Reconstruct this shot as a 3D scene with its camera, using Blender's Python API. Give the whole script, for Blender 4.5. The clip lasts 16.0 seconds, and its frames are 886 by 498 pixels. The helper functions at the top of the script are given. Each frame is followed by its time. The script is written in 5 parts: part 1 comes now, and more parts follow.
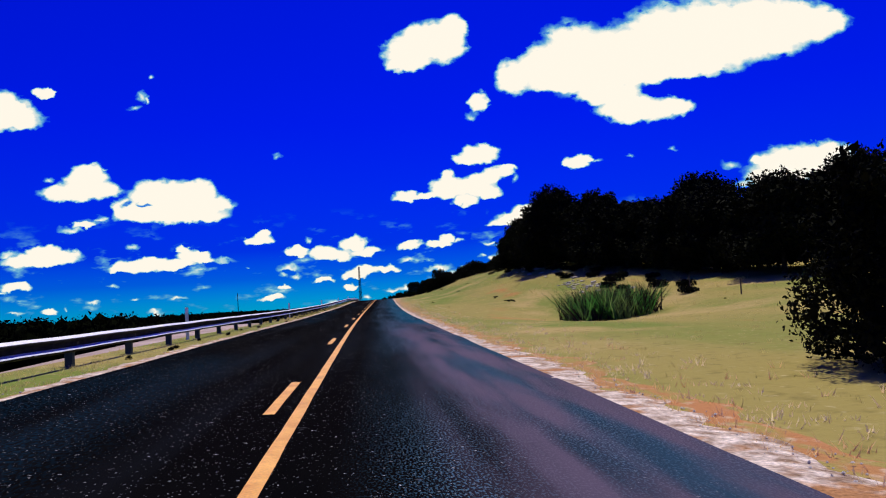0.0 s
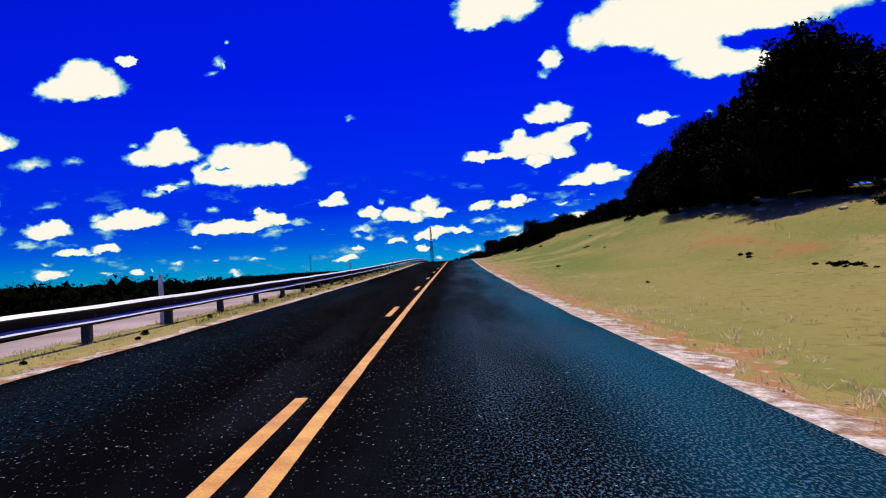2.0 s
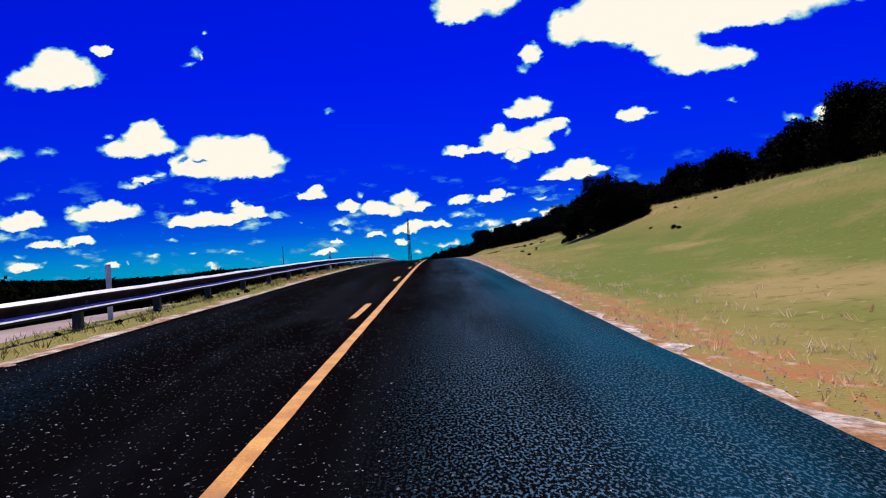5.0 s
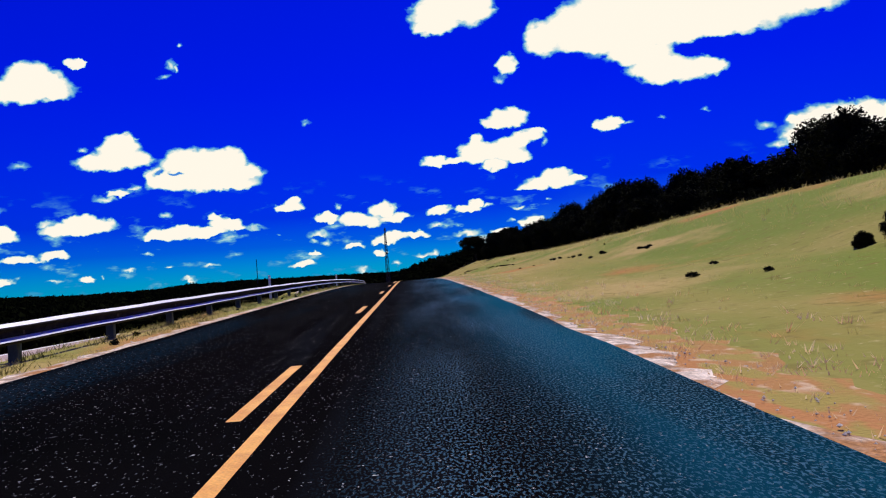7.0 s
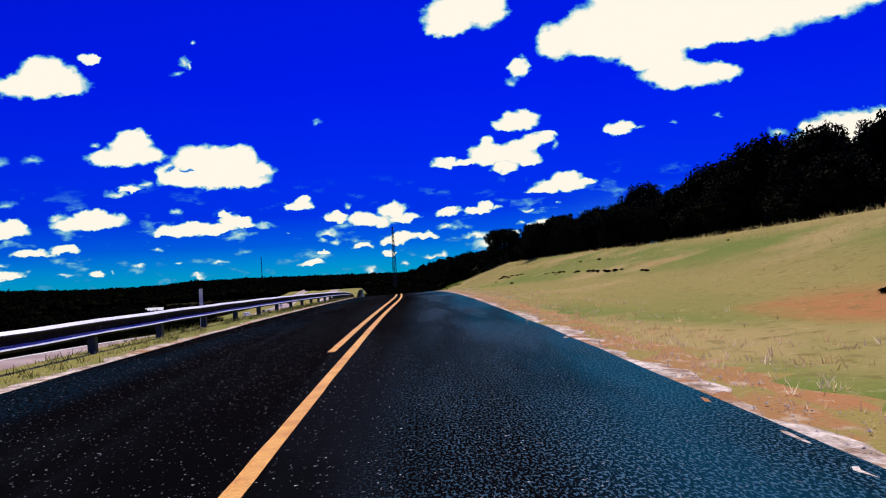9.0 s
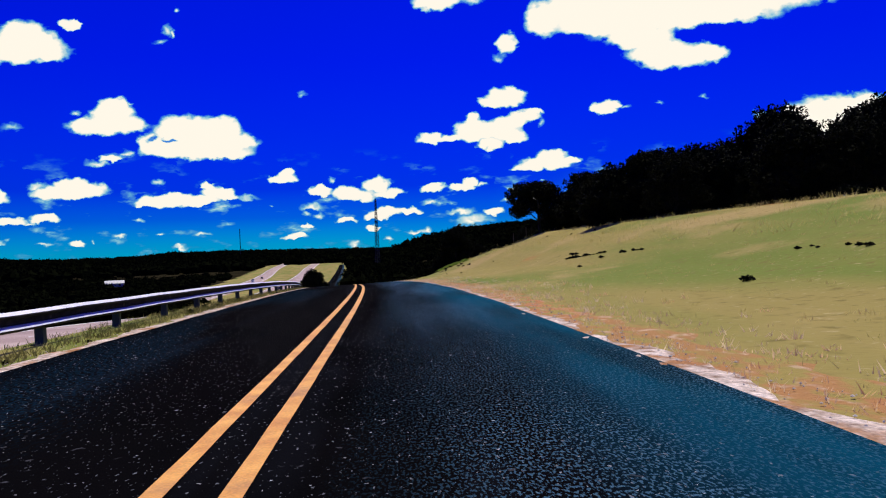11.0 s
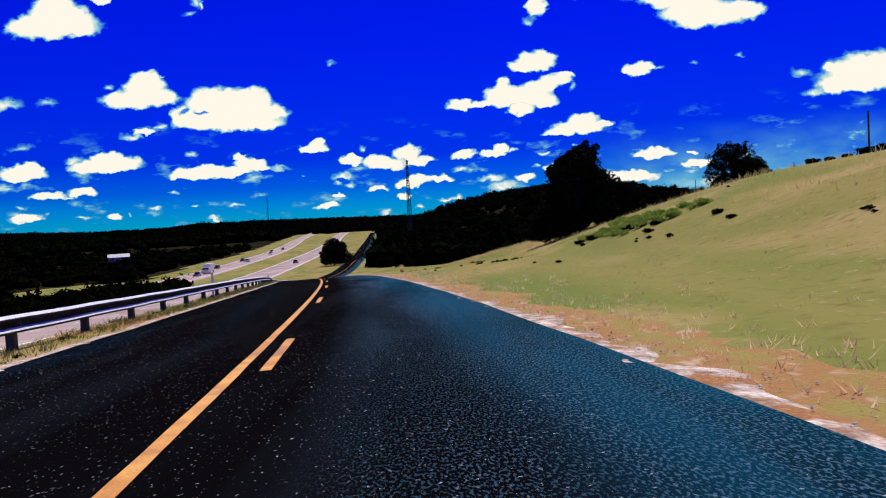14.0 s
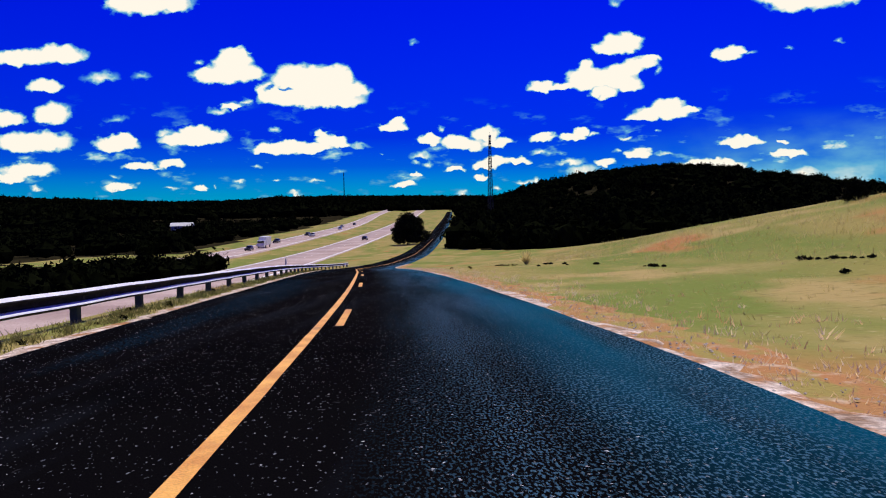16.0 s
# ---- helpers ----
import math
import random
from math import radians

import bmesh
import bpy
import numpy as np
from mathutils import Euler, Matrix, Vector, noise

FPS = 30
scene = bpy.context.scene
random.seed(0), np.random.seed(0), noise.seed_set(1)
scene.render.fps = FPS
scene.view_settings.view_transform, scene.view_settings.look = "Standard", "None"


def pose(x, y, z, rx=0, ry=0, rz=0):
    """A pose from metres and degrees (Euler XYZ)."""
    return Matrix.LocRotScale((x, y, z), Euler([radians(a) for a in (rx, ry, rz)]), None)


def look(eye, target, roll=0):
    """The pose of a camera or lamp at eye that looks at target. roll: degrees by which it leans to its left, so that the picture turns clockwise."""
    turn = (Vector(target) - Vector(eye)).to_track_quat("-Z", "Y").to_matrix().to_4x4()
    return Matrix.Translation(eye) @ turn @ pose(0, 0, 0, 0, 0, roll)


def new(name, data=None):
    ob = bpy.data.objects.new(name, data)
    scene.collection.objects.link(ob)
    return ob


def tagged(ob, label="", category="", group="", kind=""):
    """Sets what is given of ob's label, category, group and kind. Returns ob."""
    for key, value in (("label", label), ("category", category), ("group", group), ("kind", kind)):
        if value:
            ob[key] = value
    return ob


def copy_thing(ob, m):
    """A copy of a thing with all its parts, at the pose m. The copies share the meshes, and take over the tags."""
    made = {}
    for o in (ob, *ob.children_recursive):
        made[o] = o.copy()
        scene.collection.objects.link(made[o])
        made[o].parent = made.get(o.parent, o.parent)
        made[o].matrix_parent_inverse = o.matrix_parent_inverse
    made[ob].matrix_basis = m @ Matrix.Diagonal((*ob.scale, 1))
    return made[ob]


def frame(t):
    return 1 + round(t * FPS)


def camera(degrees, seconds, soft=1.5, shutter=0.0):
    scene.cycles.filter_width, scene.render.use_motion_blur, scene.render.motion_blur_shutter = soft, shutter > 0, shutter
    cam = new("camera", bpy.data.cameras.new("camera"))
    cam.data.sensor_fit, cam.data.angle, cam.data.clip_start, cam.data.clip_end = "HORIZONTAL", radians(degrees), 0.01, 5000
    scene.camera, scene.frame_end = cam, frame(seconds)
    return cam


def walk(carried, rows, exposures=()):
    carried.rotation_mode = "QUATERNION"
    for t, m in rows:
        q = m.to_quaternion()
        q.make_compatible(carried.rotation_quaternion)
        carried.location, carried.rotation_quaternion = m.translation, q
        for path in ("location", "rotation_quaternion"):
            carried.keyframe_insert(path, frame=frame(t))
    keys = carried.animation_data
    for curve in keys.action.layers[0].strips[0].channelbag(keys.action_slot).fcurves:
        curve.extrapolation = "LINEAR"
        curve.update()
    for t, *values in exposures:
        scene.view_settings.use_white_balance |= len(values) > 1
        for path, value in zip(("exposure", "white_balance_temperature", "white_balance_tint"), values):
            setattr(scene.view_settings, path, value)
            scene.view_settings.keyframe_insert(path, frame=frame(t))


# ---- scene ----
cam = camera(60.0, 16.0, soft=1.1)
walk(cam, [
    (0.0, pose(0.92, 2.50, 1.18, 94.19, 3.80, -5.46)),
    (0.5, pose(0.97, 12.76, 1.32, 92.79, 4.16, -1.73)),
    (1.0, pose(1.02, 23.03, 1.47, 91.71, 4.25, -0.28)),
    (1.5, pose(1.11, 33.29, 1.62, 91.63, 4.48, 0.27)),
    (2.0, pose(1.23, 43.55, 1.76, 91.61, 3.80, -0.09)),
    (2.5, pose(1.37, 53.92, 1.91, 91.36, 3.37, -0.91)),
    (3.0, pose(1.50, 64.70, 2.10, 91.29, 3.38, -1.08)),
    (5.5, pose(2.59, 118.62, 3.32, 91.02, 3.66, -2.22)),
    (6.0, pose(2.85, 129.40, 3.60, 91.73, 3.76, -3.09)),
    (6.5, pose(3.12, 140.19, 3.89, 91.71, 3.28, -3.31)),
    (7.0, pose(3.34, 150.97, 4.14, 91.74, 4.25, -3.24)),
    (7.5, pose(3.55, 161.76, 4.34, 91.61, 4.24, -3.20)),
    (8.0, pose(3.75, 172.54, 4.49, 91.63, 2.89, -2.88)),
    (8.5, pose(3.92, 183.32, 4.61, 92.00, 2.56, -2.36)),
    (9.0, pose(4.05, 194.11, 4.71, 91.88, 3.14, -2.63)),
    (11.5, pose(4.39, 248.03, 4.49, 89.59, 1.96, -4.00)),
    (12.0, pose(4.23, 258.81, 4.34, 89.24, 1.92, -3.60)),
    (12.5, pose(4.01, 269.59, 4.12, 88.85, 1.98, -3.20)),
    (13.0, pose(3.61, 280.38, 3.83, 88.66, 1.32, -2.32)),
    (13.5, pose(3.07, 291.16, 3.47, 88.36, 1.76, -1.71)),
    (14.0, pose(2.37, 301.94, 3.06, 87.70, 3.02, -1.51)),
    (14.5, pose(1.33, 313.38, 2.56, 87.41, 2.66, -0.43)),
    (15.0, pose(0.12, 324.81, 2.00, 86.96, 2.55, 0.28)),
    (15.5, pose(-1.24, 336.25, 1.41, 86.81, 1.68, 1.74)),
    (16.0, pose(-2.76, 347.68, 0.78, 86.51, 0.95, 4.14)),
])

# ---- sky, clouds and sun ----
SUN_EL, SUN_AZ = 62.0, 13.0      # degrees above the horizon, and to the right of straight ahead
world = bpy.data.worlds.new("sky")
scene.world = world
world.use_nodes = True
wt = world.node_tree
wt.nodes.clear()


def wmath(op, a, b=None, c=None, clamp=False):
    n = wt.nodes.new("ShaderNodeMath")
    n.operation, n.use_clamp = op, clamp
    for i, v in enumerate((a, b, c)):
        if v is None:
            continue
        if isinstance(v, (int, float)):
            n.inputs[i].default_value = v
        else:
            wt.links.new(v, n.inputs[i])
    return n.outputs[0]


def wvec(op, a, b=None):
    n = wt.nodes.new("ShaderNodeVectorMath")
    n.operation = op
    for i, v in enumerate((a, b)):
        if v is None:
            continue
        if isinstance(v, tuple):
            n.inputs[i].default_value = v
        else:
            wt.links.new(v, n.inputs[i])
    return n.outputs["Value"] if op == "LENGTH" else n.outputs[0]


coord = wt.nodes.new("ShaderNodeTexCoord").outputs["Generated"]
sep = wt.nodes.new("ShaderNodeSeparateXYZ")
wt.links.new(coord, sep.inputs[0])
sx, sy, sz = sep.outputs
ahead = wmath("MAXIMUM", sy, 0.02)
flat = wt.nodes.new("ShaderNodeCombineXYZ")
wt.links.new(wmath("DIVIDE", sx, ahead), flat.inputs[0])
wt.links.new(wmath("DIVIDE", sz, ahead), flat.inputs[1])
plane = flat.outputs[0]


def wnoise(vec, scale, detail, rough=0.5, stretch=(1, 1, 1)):
    n = wt.nodes.new("ShaderNodeTexNoise")
    n.inputs["Scale"].default_value, n.inputs["Detail"].default_value, n.inputs["Roughness"].default_value = scale, detail, rough
    wt.links.new(wvec("MULTIPLY", vec, stretch), n.inputs["Vector"])
    return n


# ragged edges: the sky plane is bent by two sizes of noise before the cloud shapes are laid on it
bend = wvec("SUBTRACT", wnoise(plane, 58, 3, 0.5, (1, 1.3, 1)).outputs["Color"], (0.5, 0.5, 0.5))
bent = wvec("ADD", plane, wvec("MULTIPLY", bend, (0.022, 0.018, 0.0)))
cover = None
wisps = None


def puff(u, v, ru, rv, thin=0.0):
    """One billow of a cloud: rounded above, flatter below; thin ones are wisps that the sky shows through."""
    global cover, wisps
    held = wisps if thin else cover
    ru, rv = ru * 1.03, rv * 1.03
    m = wt.nodes.new("ShaderNodeMapping")
    m.vector_type = "TEXTURE"
    m.inputs["Location"].default_value, m.inputs["Scale"].default_value = (u, v, 0), (ru, rv, 1)
    if held is None:
        wt.links.new(bent, m.inputs["Vector"])
    else:   # one after the other, so that few values are held at once
        n = wt.nodes.new("ShaderNodeVectorMath")
        n.operation = "MULTIPLY_ADD"
        wt.links.new(held, n.inputs[0])
        n.inputs[1].default_value = (1e-7, 1e-7, 0)
        wt.links.new(bent, n.inputs[2])
        wt.links.new(n.outputs[0], m.inputs["Vector"])
    q = wvec("MAXIMUM", m.outputs[0], wvec("MULTIPLY", m.outputs[0], (-1.0, -1.55, 0.0)))
    far = wvec("LENGTH", q)
    if thin:
        far = wmath("MULTIPLY_ADD", far, 1.0 - 0.5 * thin, thin)
        wisps = far if held is None else wmath("MINIMUM", held, far)
    else:
        cover = far if held is None else wmath("SMOOTH_MIN", held, far, 0.3)


puff(-0.457, 0.267, 0.0623, 0.0227)
puff(-0.453, 0.283, 0.0337, 0.0242)
puff(-0.461, 0.294, 0.0196, 0.0146)
puff(-0.430, 0.277, 0.0227, 0.0176)
puff(-0.488, 0.270, 0.0255, 0.0164)
puff(-0.421, 0.263, 0.0191, 0.0144)
puff(-0.396, 0.300, 0.0128, 0.0071)
puff(-0.388, 0.302, 0.0068, 0.0055)
puff(-0.262, 0.318, 0.0047, 0.0061, 0.25)
puff(-0.274, 0.291, 0.0063, 0.0137, 0.40)
puff(-0.284, 0.277, 0.0127, 0.0061, 0.50)
puff(-0.269, 0.286, 0.0039, 0.0061, 0.25)
puff(-0.352, 0.171, 0.0513, 0.0156)
puff(-0.346, 0.187, 0.0280, 0.0218)
puff(-0.339, 0.200, 0.0131, 0.0093)
puff(-0.380, 0.173, 0.0211, 0.0110)
puff(-0.320, 0.170, 0.0146, 0.0085)
puff(-0.392, 0.190, 0.0076, 0.0047, 0.35)
puff(-0.324, 0.201, 0.0065, 0.0039, 0.40)
puff(-0.241, 0.141, 0.0717, 0.0227)
puff(-0.268, 0.163, 0.0284, 0.0213)
puff(-0.239, 0.162, 0.0296, 0.0182)
puff(-0.210, 0.160, 0.0261, 0.0211)
puff(-0.189, 0.147, 0.0229, 0.0135)
puff(-0.304, 0.146, 0.0145, 0.0154)
puff(-0.220, 0.132, 0.0494, 0.0113)
puff(-0.281, 0.139, 0.0334, 0.0122)
puff(-0.170, 0.145, 0.0136, 0.0075, 0.45)
puff(-0.368, 0.125, 0.0251, 0.0063, 0.35)
puff(-0.342, 0.133, 0.0197, 0.0062, 0.25)
puff(-0.331, 0.136, 0.0106, 0.0047, 0.10)
puff(-0.404, 0.088, 0.0514, 0.0119)
puff(-0.400, 0.098, 0.0256, 0.0111)
puff(-0.376, 0.092, 0.0185, 0.0110)
puff(-0.443, 0.097, 0.0159, 0.0064, 0.25)
puff(-0.421, 0.088, 0.0217, 0.0072)
puff(-0.509, 0.084, 0.0315, 0.0132)
puff(-0.496, 0.092, 0.0156, 0.0099)
puff(-0.287, 0.073, 0.0398, 0.0107)
puff(-0.269, 0.078, 0.0197, 0.0084)
puff(-0.312, 0.071, 0.0129, 0.0062)
puff(-0.218, 0.081, 0.0216, 0.0106)
puff(-0.230, 0.091, 0.0109, 0.0060)
puff(-0.207, 0.076, 0.0169, 0.0060)
puff(-0.184, 0.075, 0.0274, 0.0045, 0.55)
puff(-0.291, 0.099, 0.0088, 0.0061, 0.40)
puff(-0.134, 0.097, 0.0210, 0.0082)
puff(-0.130, 0.105, 0.0105, 0.0059)
puff(-0.146, 0.098, 0.0090, 0.0052)
puff(-0.043, 0.072, 0.0280, 0.0103)
puff(-0.015, 0.085, 0.0191, 0.0133)
puff(0.001, 0.074, 0.0206, 0.0074)
puff(-0.089, 0.080, 0.0163, 0.0074)
puff(-0.074, 0.095, 0.0052, 0.0066, 0.25)
puff(-0.082, 0.084, 0.0104, 0.0059)
puff(-0.099, 0.059, 0.0164, 0.0074, 0.20)
puff(-0.092, 0.050, 0.0089, 0.0059, 0.30)
puff(-0.106, 0.052, 0.0060, 0.0044, 0.45)
puff(-0.007, 0.050, 0.0206, 0.0088)
puff(0.022, 0.052, 0.0192, 0.0059)
puff(-0.019, 0.047, 0.0133, 0.0059)
puff(-0.056, 0.042, 0.0133, 0.0052)
puff(-0.107, 0.036, 0.0089, 0.0037)
puff(-0.122, 0.022, 0.0164, 0.0067)
puff(-0.023, 0.031, 0.0118, 0.0052)
puff(-0.002, 0.016, 0.0074, 0.0066, 0.15)
puff(-0.049, 0.012, 0.0089, 0.0052, 0.30)
puff(0.032, 0.024, 0.0162, 0.0044, 0.10)
puff(-0.480, 0.054, 0.0236, 0.0074)
puff(-0.436, 0.056, 0.0193, 0.0080)
puff(-0.455, 0.052, 0.0133, 0.0032, 0.20)
puff(-0.505, 0.028, 0.0222, 0.0074)
puff(-0.512, 0.043, 0.0112, 0.0041, 0.35)
puff(-0.399, 0.024, 0.0120, 0.0055)
puff(-0.435, 0.024, 0.0140, 0.0032, 0.35)
puff(-0.345, 0.033, 0.0107, 0.0039, 0.20)
puff(-0.292, 0.034, 0.0080, 0.0031, 0.25)
puff(-0.239, 0.030, 0.0140, 0.0038, 0.15)
puff(-0.269, 0.014, 0.0142, 0.0038, 0.25)
puff(-0.320, 0.051, 0.0081, 0.0031, 0.40)
puff(-0.376, 0.024, 0.0042, 0.0039, 0.45)
puff(-0.151, 0.065, 0.0060, 0.0030, 0.55)
puff(-0.470, 0.173, 0.0216, 0.0089, 0.55)
puff(-0.108, 0.207, 0.0104, 0.0052, 0.60)
puff(0.161, 0.264, 0.0151, 0.0179)
puff(0.150, 0.249, 0.0113, 0.0074, 0.50)
puff(0.155, 0.194, 0.0287, 0.0156)
puff(0.168, 0.202, 0.0167, 0.0097)
puff(0.136, 0.191, 0.0165, 0.0104)
puff(0.134, 0.153, 0.0450, 0.0149)
puff(0.113, 0.152, 0.0269, 0.0193)
puff(0.114, 0.167, 0.0097, 0.0104)
puff(0.180, 0.170, 0.0243, 0.0105)
puff(0.192, 0.176, 0.0168, 0.0060)
puff(0.162, 0.145, 0.0227, 0.0112)
puff(0.134, 0.135, 0.0180, 0.0097)
puff(0.059, 0.143, 0.0236, 0.0074)
puff(0.083, 0.145, 0.0185, 0.0067)
puff(0.202, 0.162, 0.0061, 0.0068, 0.55)
puff(0.207, 0.108, 0.0384, 0.0120)
puff(0.215, 0.118, 0.0216, 0.0098)
puff(0.181, 0.103, 0.0190, 0.0067)
puff(0.241, 0.112, 0.0156, 0.0061)
puff(0.288, 0.177, 0.0199, 0.0115)
puff(0.302, 0.183, 0.0129, 0.0069)
puff(0.317, 0.179, 0.0130, 0.0046, 0.55)
puff(0.424, 0.193, 0.0122, 0.0056, 0.60)
puff(0.364, 0.186, 0.0067, 0.0039, 0.65)
puff(0.503, 0.163, 0.0185, 0.0099, 0.40)
puff(0.612, 0.160, 0.0850, 0.0311)
puff(0.570, 0.148, 0.0488, 0.0186)
puff(0.546, 0.170, 0.0143, 0.0050)
puff(0.643, 0.171, 0.0469, 0.0228)
puff(0.521, 0.138, 0.0206, 0.0083, 0.25)
puff(0.057, 0.080, 0.0163, 0.0066)
puff(0.094, 0.080, 0.0178, 0.0067)
puff(0.109, 0.086, 0.0104, 0.0059)
puff(0.124, 0.082, 0.0120, 0.0037, 0.15)
puff(0.056, 0.062, 0.0148, 0.0044, 0.20)
puff(0.164, 0.078, 0.0121, 0.0045, 0.15)
puff(0.151, 0.062, 0.0060, 0.0052, 0.30)
puff(0.206, 0.086, 0.0054, 0.0030, 0.40)
puff(0.107, 0.037, 0.0298, 0.0089, 0.15)
puff(0.092, 0.047, 0.0208, 0.0067, 0.10)
puff(0.137, 0.046, 0.0165, 0.0067)
puff(0.178, 0.057, 0.0213, 0.0067)
puff(0.212, 0.057, 0.0123, 0.0038, 0.30)
puff(0.047, 0.024, 0.0089, 0.0044, 0.20)
puff(0.072, 0.334, 0.0370, 0.0307)
puff(0.117, 0.346, 0.0357, 0.0370)
puff(0.064, 0.323, 0.0269, 0.0153)
puff(0.134, 0.369, 0.0203, 0.0201)
puff(0.091, 0.357, 0.0293, 0.0231)
puff(0.210, 0.294, 0.0256, 0.0313)
puff(0.247, 0.309, 0.0325, 0.0331)
puff(0.298, 0.321, 0.0584, 0.0527)
puff(0.364, 0.316, 0.0694, 0.0538)
puff(0.432, 0.333, 0.0745, 0.0667)
puff(0.501, 0.342, 0.0824, 0.0668)
puff(0.564, 0.350, 0.0808, 0.0580)
puff(0.617, 0.357, 0.0698, 0.0414)
puff(0.653, 0.362, 0.0503, 0.0256)
puff(0.295, 0.289, 0.0749, 0.0224)
puff(0.362, 0.297, 0.0953, 0.0293)
puff(0.447, 0.306, 0.0827, 0.0285)
puff(0.383, 0.245, 0.0544, 0.0246)
puff(0.429, 0.248, 0.0326, 0.0150)
puff(0.359, 0.261, 0.0346, 0.0228, 0.30)
puff(0.327, 0.272, 0.0424, 0.0161, 0.40)
puff(-0.635, 0.201, 0.0465, 0.0131)
puff(-0.583, 0.203, 0.0375, 0.0170)
puff(-0.528, 0.173, 0.0282, 0.0108, 0.20)
puff(-0.605, 0.163, 0.0251, 0.0112)
puff(-0.597, 0.125, 0.0280, 0.0189)
puff(-0.661, 0.120, 0.0265, 0.0132)
puff(-0.625, 0.088, 0.0614, 0.0174)
puff(-0.635, 0.051, 0.0413, 0.0140)
puff(-0.663, 0.041, 0.0265, 0.0080)
puff(-0.624, 0.028, 0.0102, 0.0043, 0.20)
puff(-0.513, 0.026, 0.0233, 0.0041, 0.30)
puff(-0.509, 0.117, 0.0278, 0.0074, 0.60)
puff(0.305, 0.069, 0.0322, 0.0085)
puff(0.364, 0.053, 0.0267, 0.0071)
puff(0.357, 0.069, 0.0091, 0.0039)
puff(0.385, 0.029, 0.0355, 0.0126, 0.25)
puff(0.270, 0.040, 0.0490, 0.0092)
puff(0.341, 0.270, 0.0510, 0.0233)
puff(0.370, 0.249, 0.0502, 0.0188)
puff(0.311, 0.277, 0.0444, 0.0170, 0.15)
puff(0.404, 0.247, 0.0428, 0.0143)
puff(-0.054, 0.076, 0.0222, 0.0096)
puff(-0.247, 0.072, 0.0328, 0.0076)
puff(0.163, 0.162, 0.0227, 0.0112)
puff(0.286, 0.179, 0.0175, 0.0100)
puff(-0.350, 0.130, 0.0182, 0.0055)

thick = wmath("SUBTRACT", 1.06, cover)                      # above zero inside a cloud
torn = wmath("MULTIPLY", wmath("SUBTRACT", wnoise(plane, 48, 3, 0.5, (1, 1.4, 1)).outputs[0], 0.5), 0.34)
dens = wmath("MULTIPLY", wmath("ADD", thick, torn), 2.6, clamp=True)
faint = wmath("MULTIPLY", wmath("ADD", wmath("SUBTRACT", 1.15, wisps), torn), 0.95, clamp=True)
dens = wmath("MAXIMUM", dens, faint)


def hollow(u, v, ru, rv):
    """A gap between two billows, where the sky shows through."""
    global dens
    m = wt.nodes.new("ShaderNodeMapping")
    m.vector_type = "TEXTURE"
    m.inputs["Location"].default_value, m.inputs["Scale"].default_value = (u, v, 0), (ru, rv, 1)
    wt.links.new(bent, m.inputs["Vector"])
    gap = wmath("MULTIPLY", wmath("SUBTRACT", 1.15, wvec("LENGTH", m.outputs[0])), 1.6, clamp=True)
    dens = wmath("SUBTRACT", dens, wmath("MULTIPLY", gap, 0.75), clamp=True)


hollow(0.454, 0.277, 0.0600, 0.0125)
hollow(-0.275, 0.151, 0.0110, 0.0026)
hollow(-0.299, 0.153, 0.0080, 0.0044)
hollow(-0.099, 0.056, 0.0067, 0.0029)
hollow(-0.207, 0.090, 0.0092, 0.0037)
# thin veils low over the horizon
veil = wmath("MULTIPLY", wmath("SUBTRACT", wnoise(plane, 20, 4, 0.55, (1, 2.6, 1)).outputs[0], 0.55), 4.0, clamp=True)
low = wmath("MULTIPLY", wmath("SUBTRACT", 0.085, wmath("ABSOLUTE", wmath("SUBTRACT", sz, 0.05))), 14.0, clamp=True)
dens = wmath("MAXIMUM", dens, wmath("MULTIPLY", wmath("MULTIPLY", veil, low), 0.9))
# paler haze low on the sunny side
haze_low = wmath("MULTIPLY", wmath("SUBTRACT", 0.105, sz), 13.0, clamp=True)
haze_side = wmath("MULTIPLY", wmath("SUBTRACT", sx, 0.13), 5.0, clamp=True)
haze_body = wmath("MULTIPLY", wmath("SUBTRACT", wnoise(plane, 12, 4, 0.55, (1, 2.2, 1)).outputs[0], 0.14), 1.9, clamp=True)
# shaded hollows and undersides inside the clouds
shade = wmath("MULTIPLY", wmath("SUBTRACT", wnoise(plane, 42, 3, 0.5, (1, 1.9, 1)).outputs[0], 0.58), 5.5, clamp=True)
dens = wmath("SUBTRACT", dens, wmath("MULTIPLY", wmath("MULTIPLY", shade, wmath("SUBTRACT", 0.9, thick, clamp=True)), 0.6), clamp=True)
dens = wmath("MAXIMUM", dens, wmath("MULTIPLY", wmath("MULTIPLY", haze_low, haze_side), wmath("MULTIPLY", haze_body, 0.5)))
dens = wmath("MULTIPLY", dens, wmath("GREATER_THAN", sy, 0.03))
# scattered clouds over the rest of the sky, behind and overhead
rest = wt.nodes.new("ShaderNodeTexNoise")
rest.inputs["Scale"].default_value, rest.inputs["Detail"].default_value = 5.0, 6.0
wt.links.new(wvec("MULTIPLY", coord, (1, 1, 2.4)), rest.inputs["Vector"])
away = wmath("MULTIPLY", wmath("SUBTRACT", 0.62, sy), 6.0, clamp=True)
dens = wmath("MAXIMUM", dens, wmath("MULTIPLY", away, wmath("MULTIPLY", wmath("SUBTRACT", rest.outputs[0], 0.6), 9.0, clamp=True)))

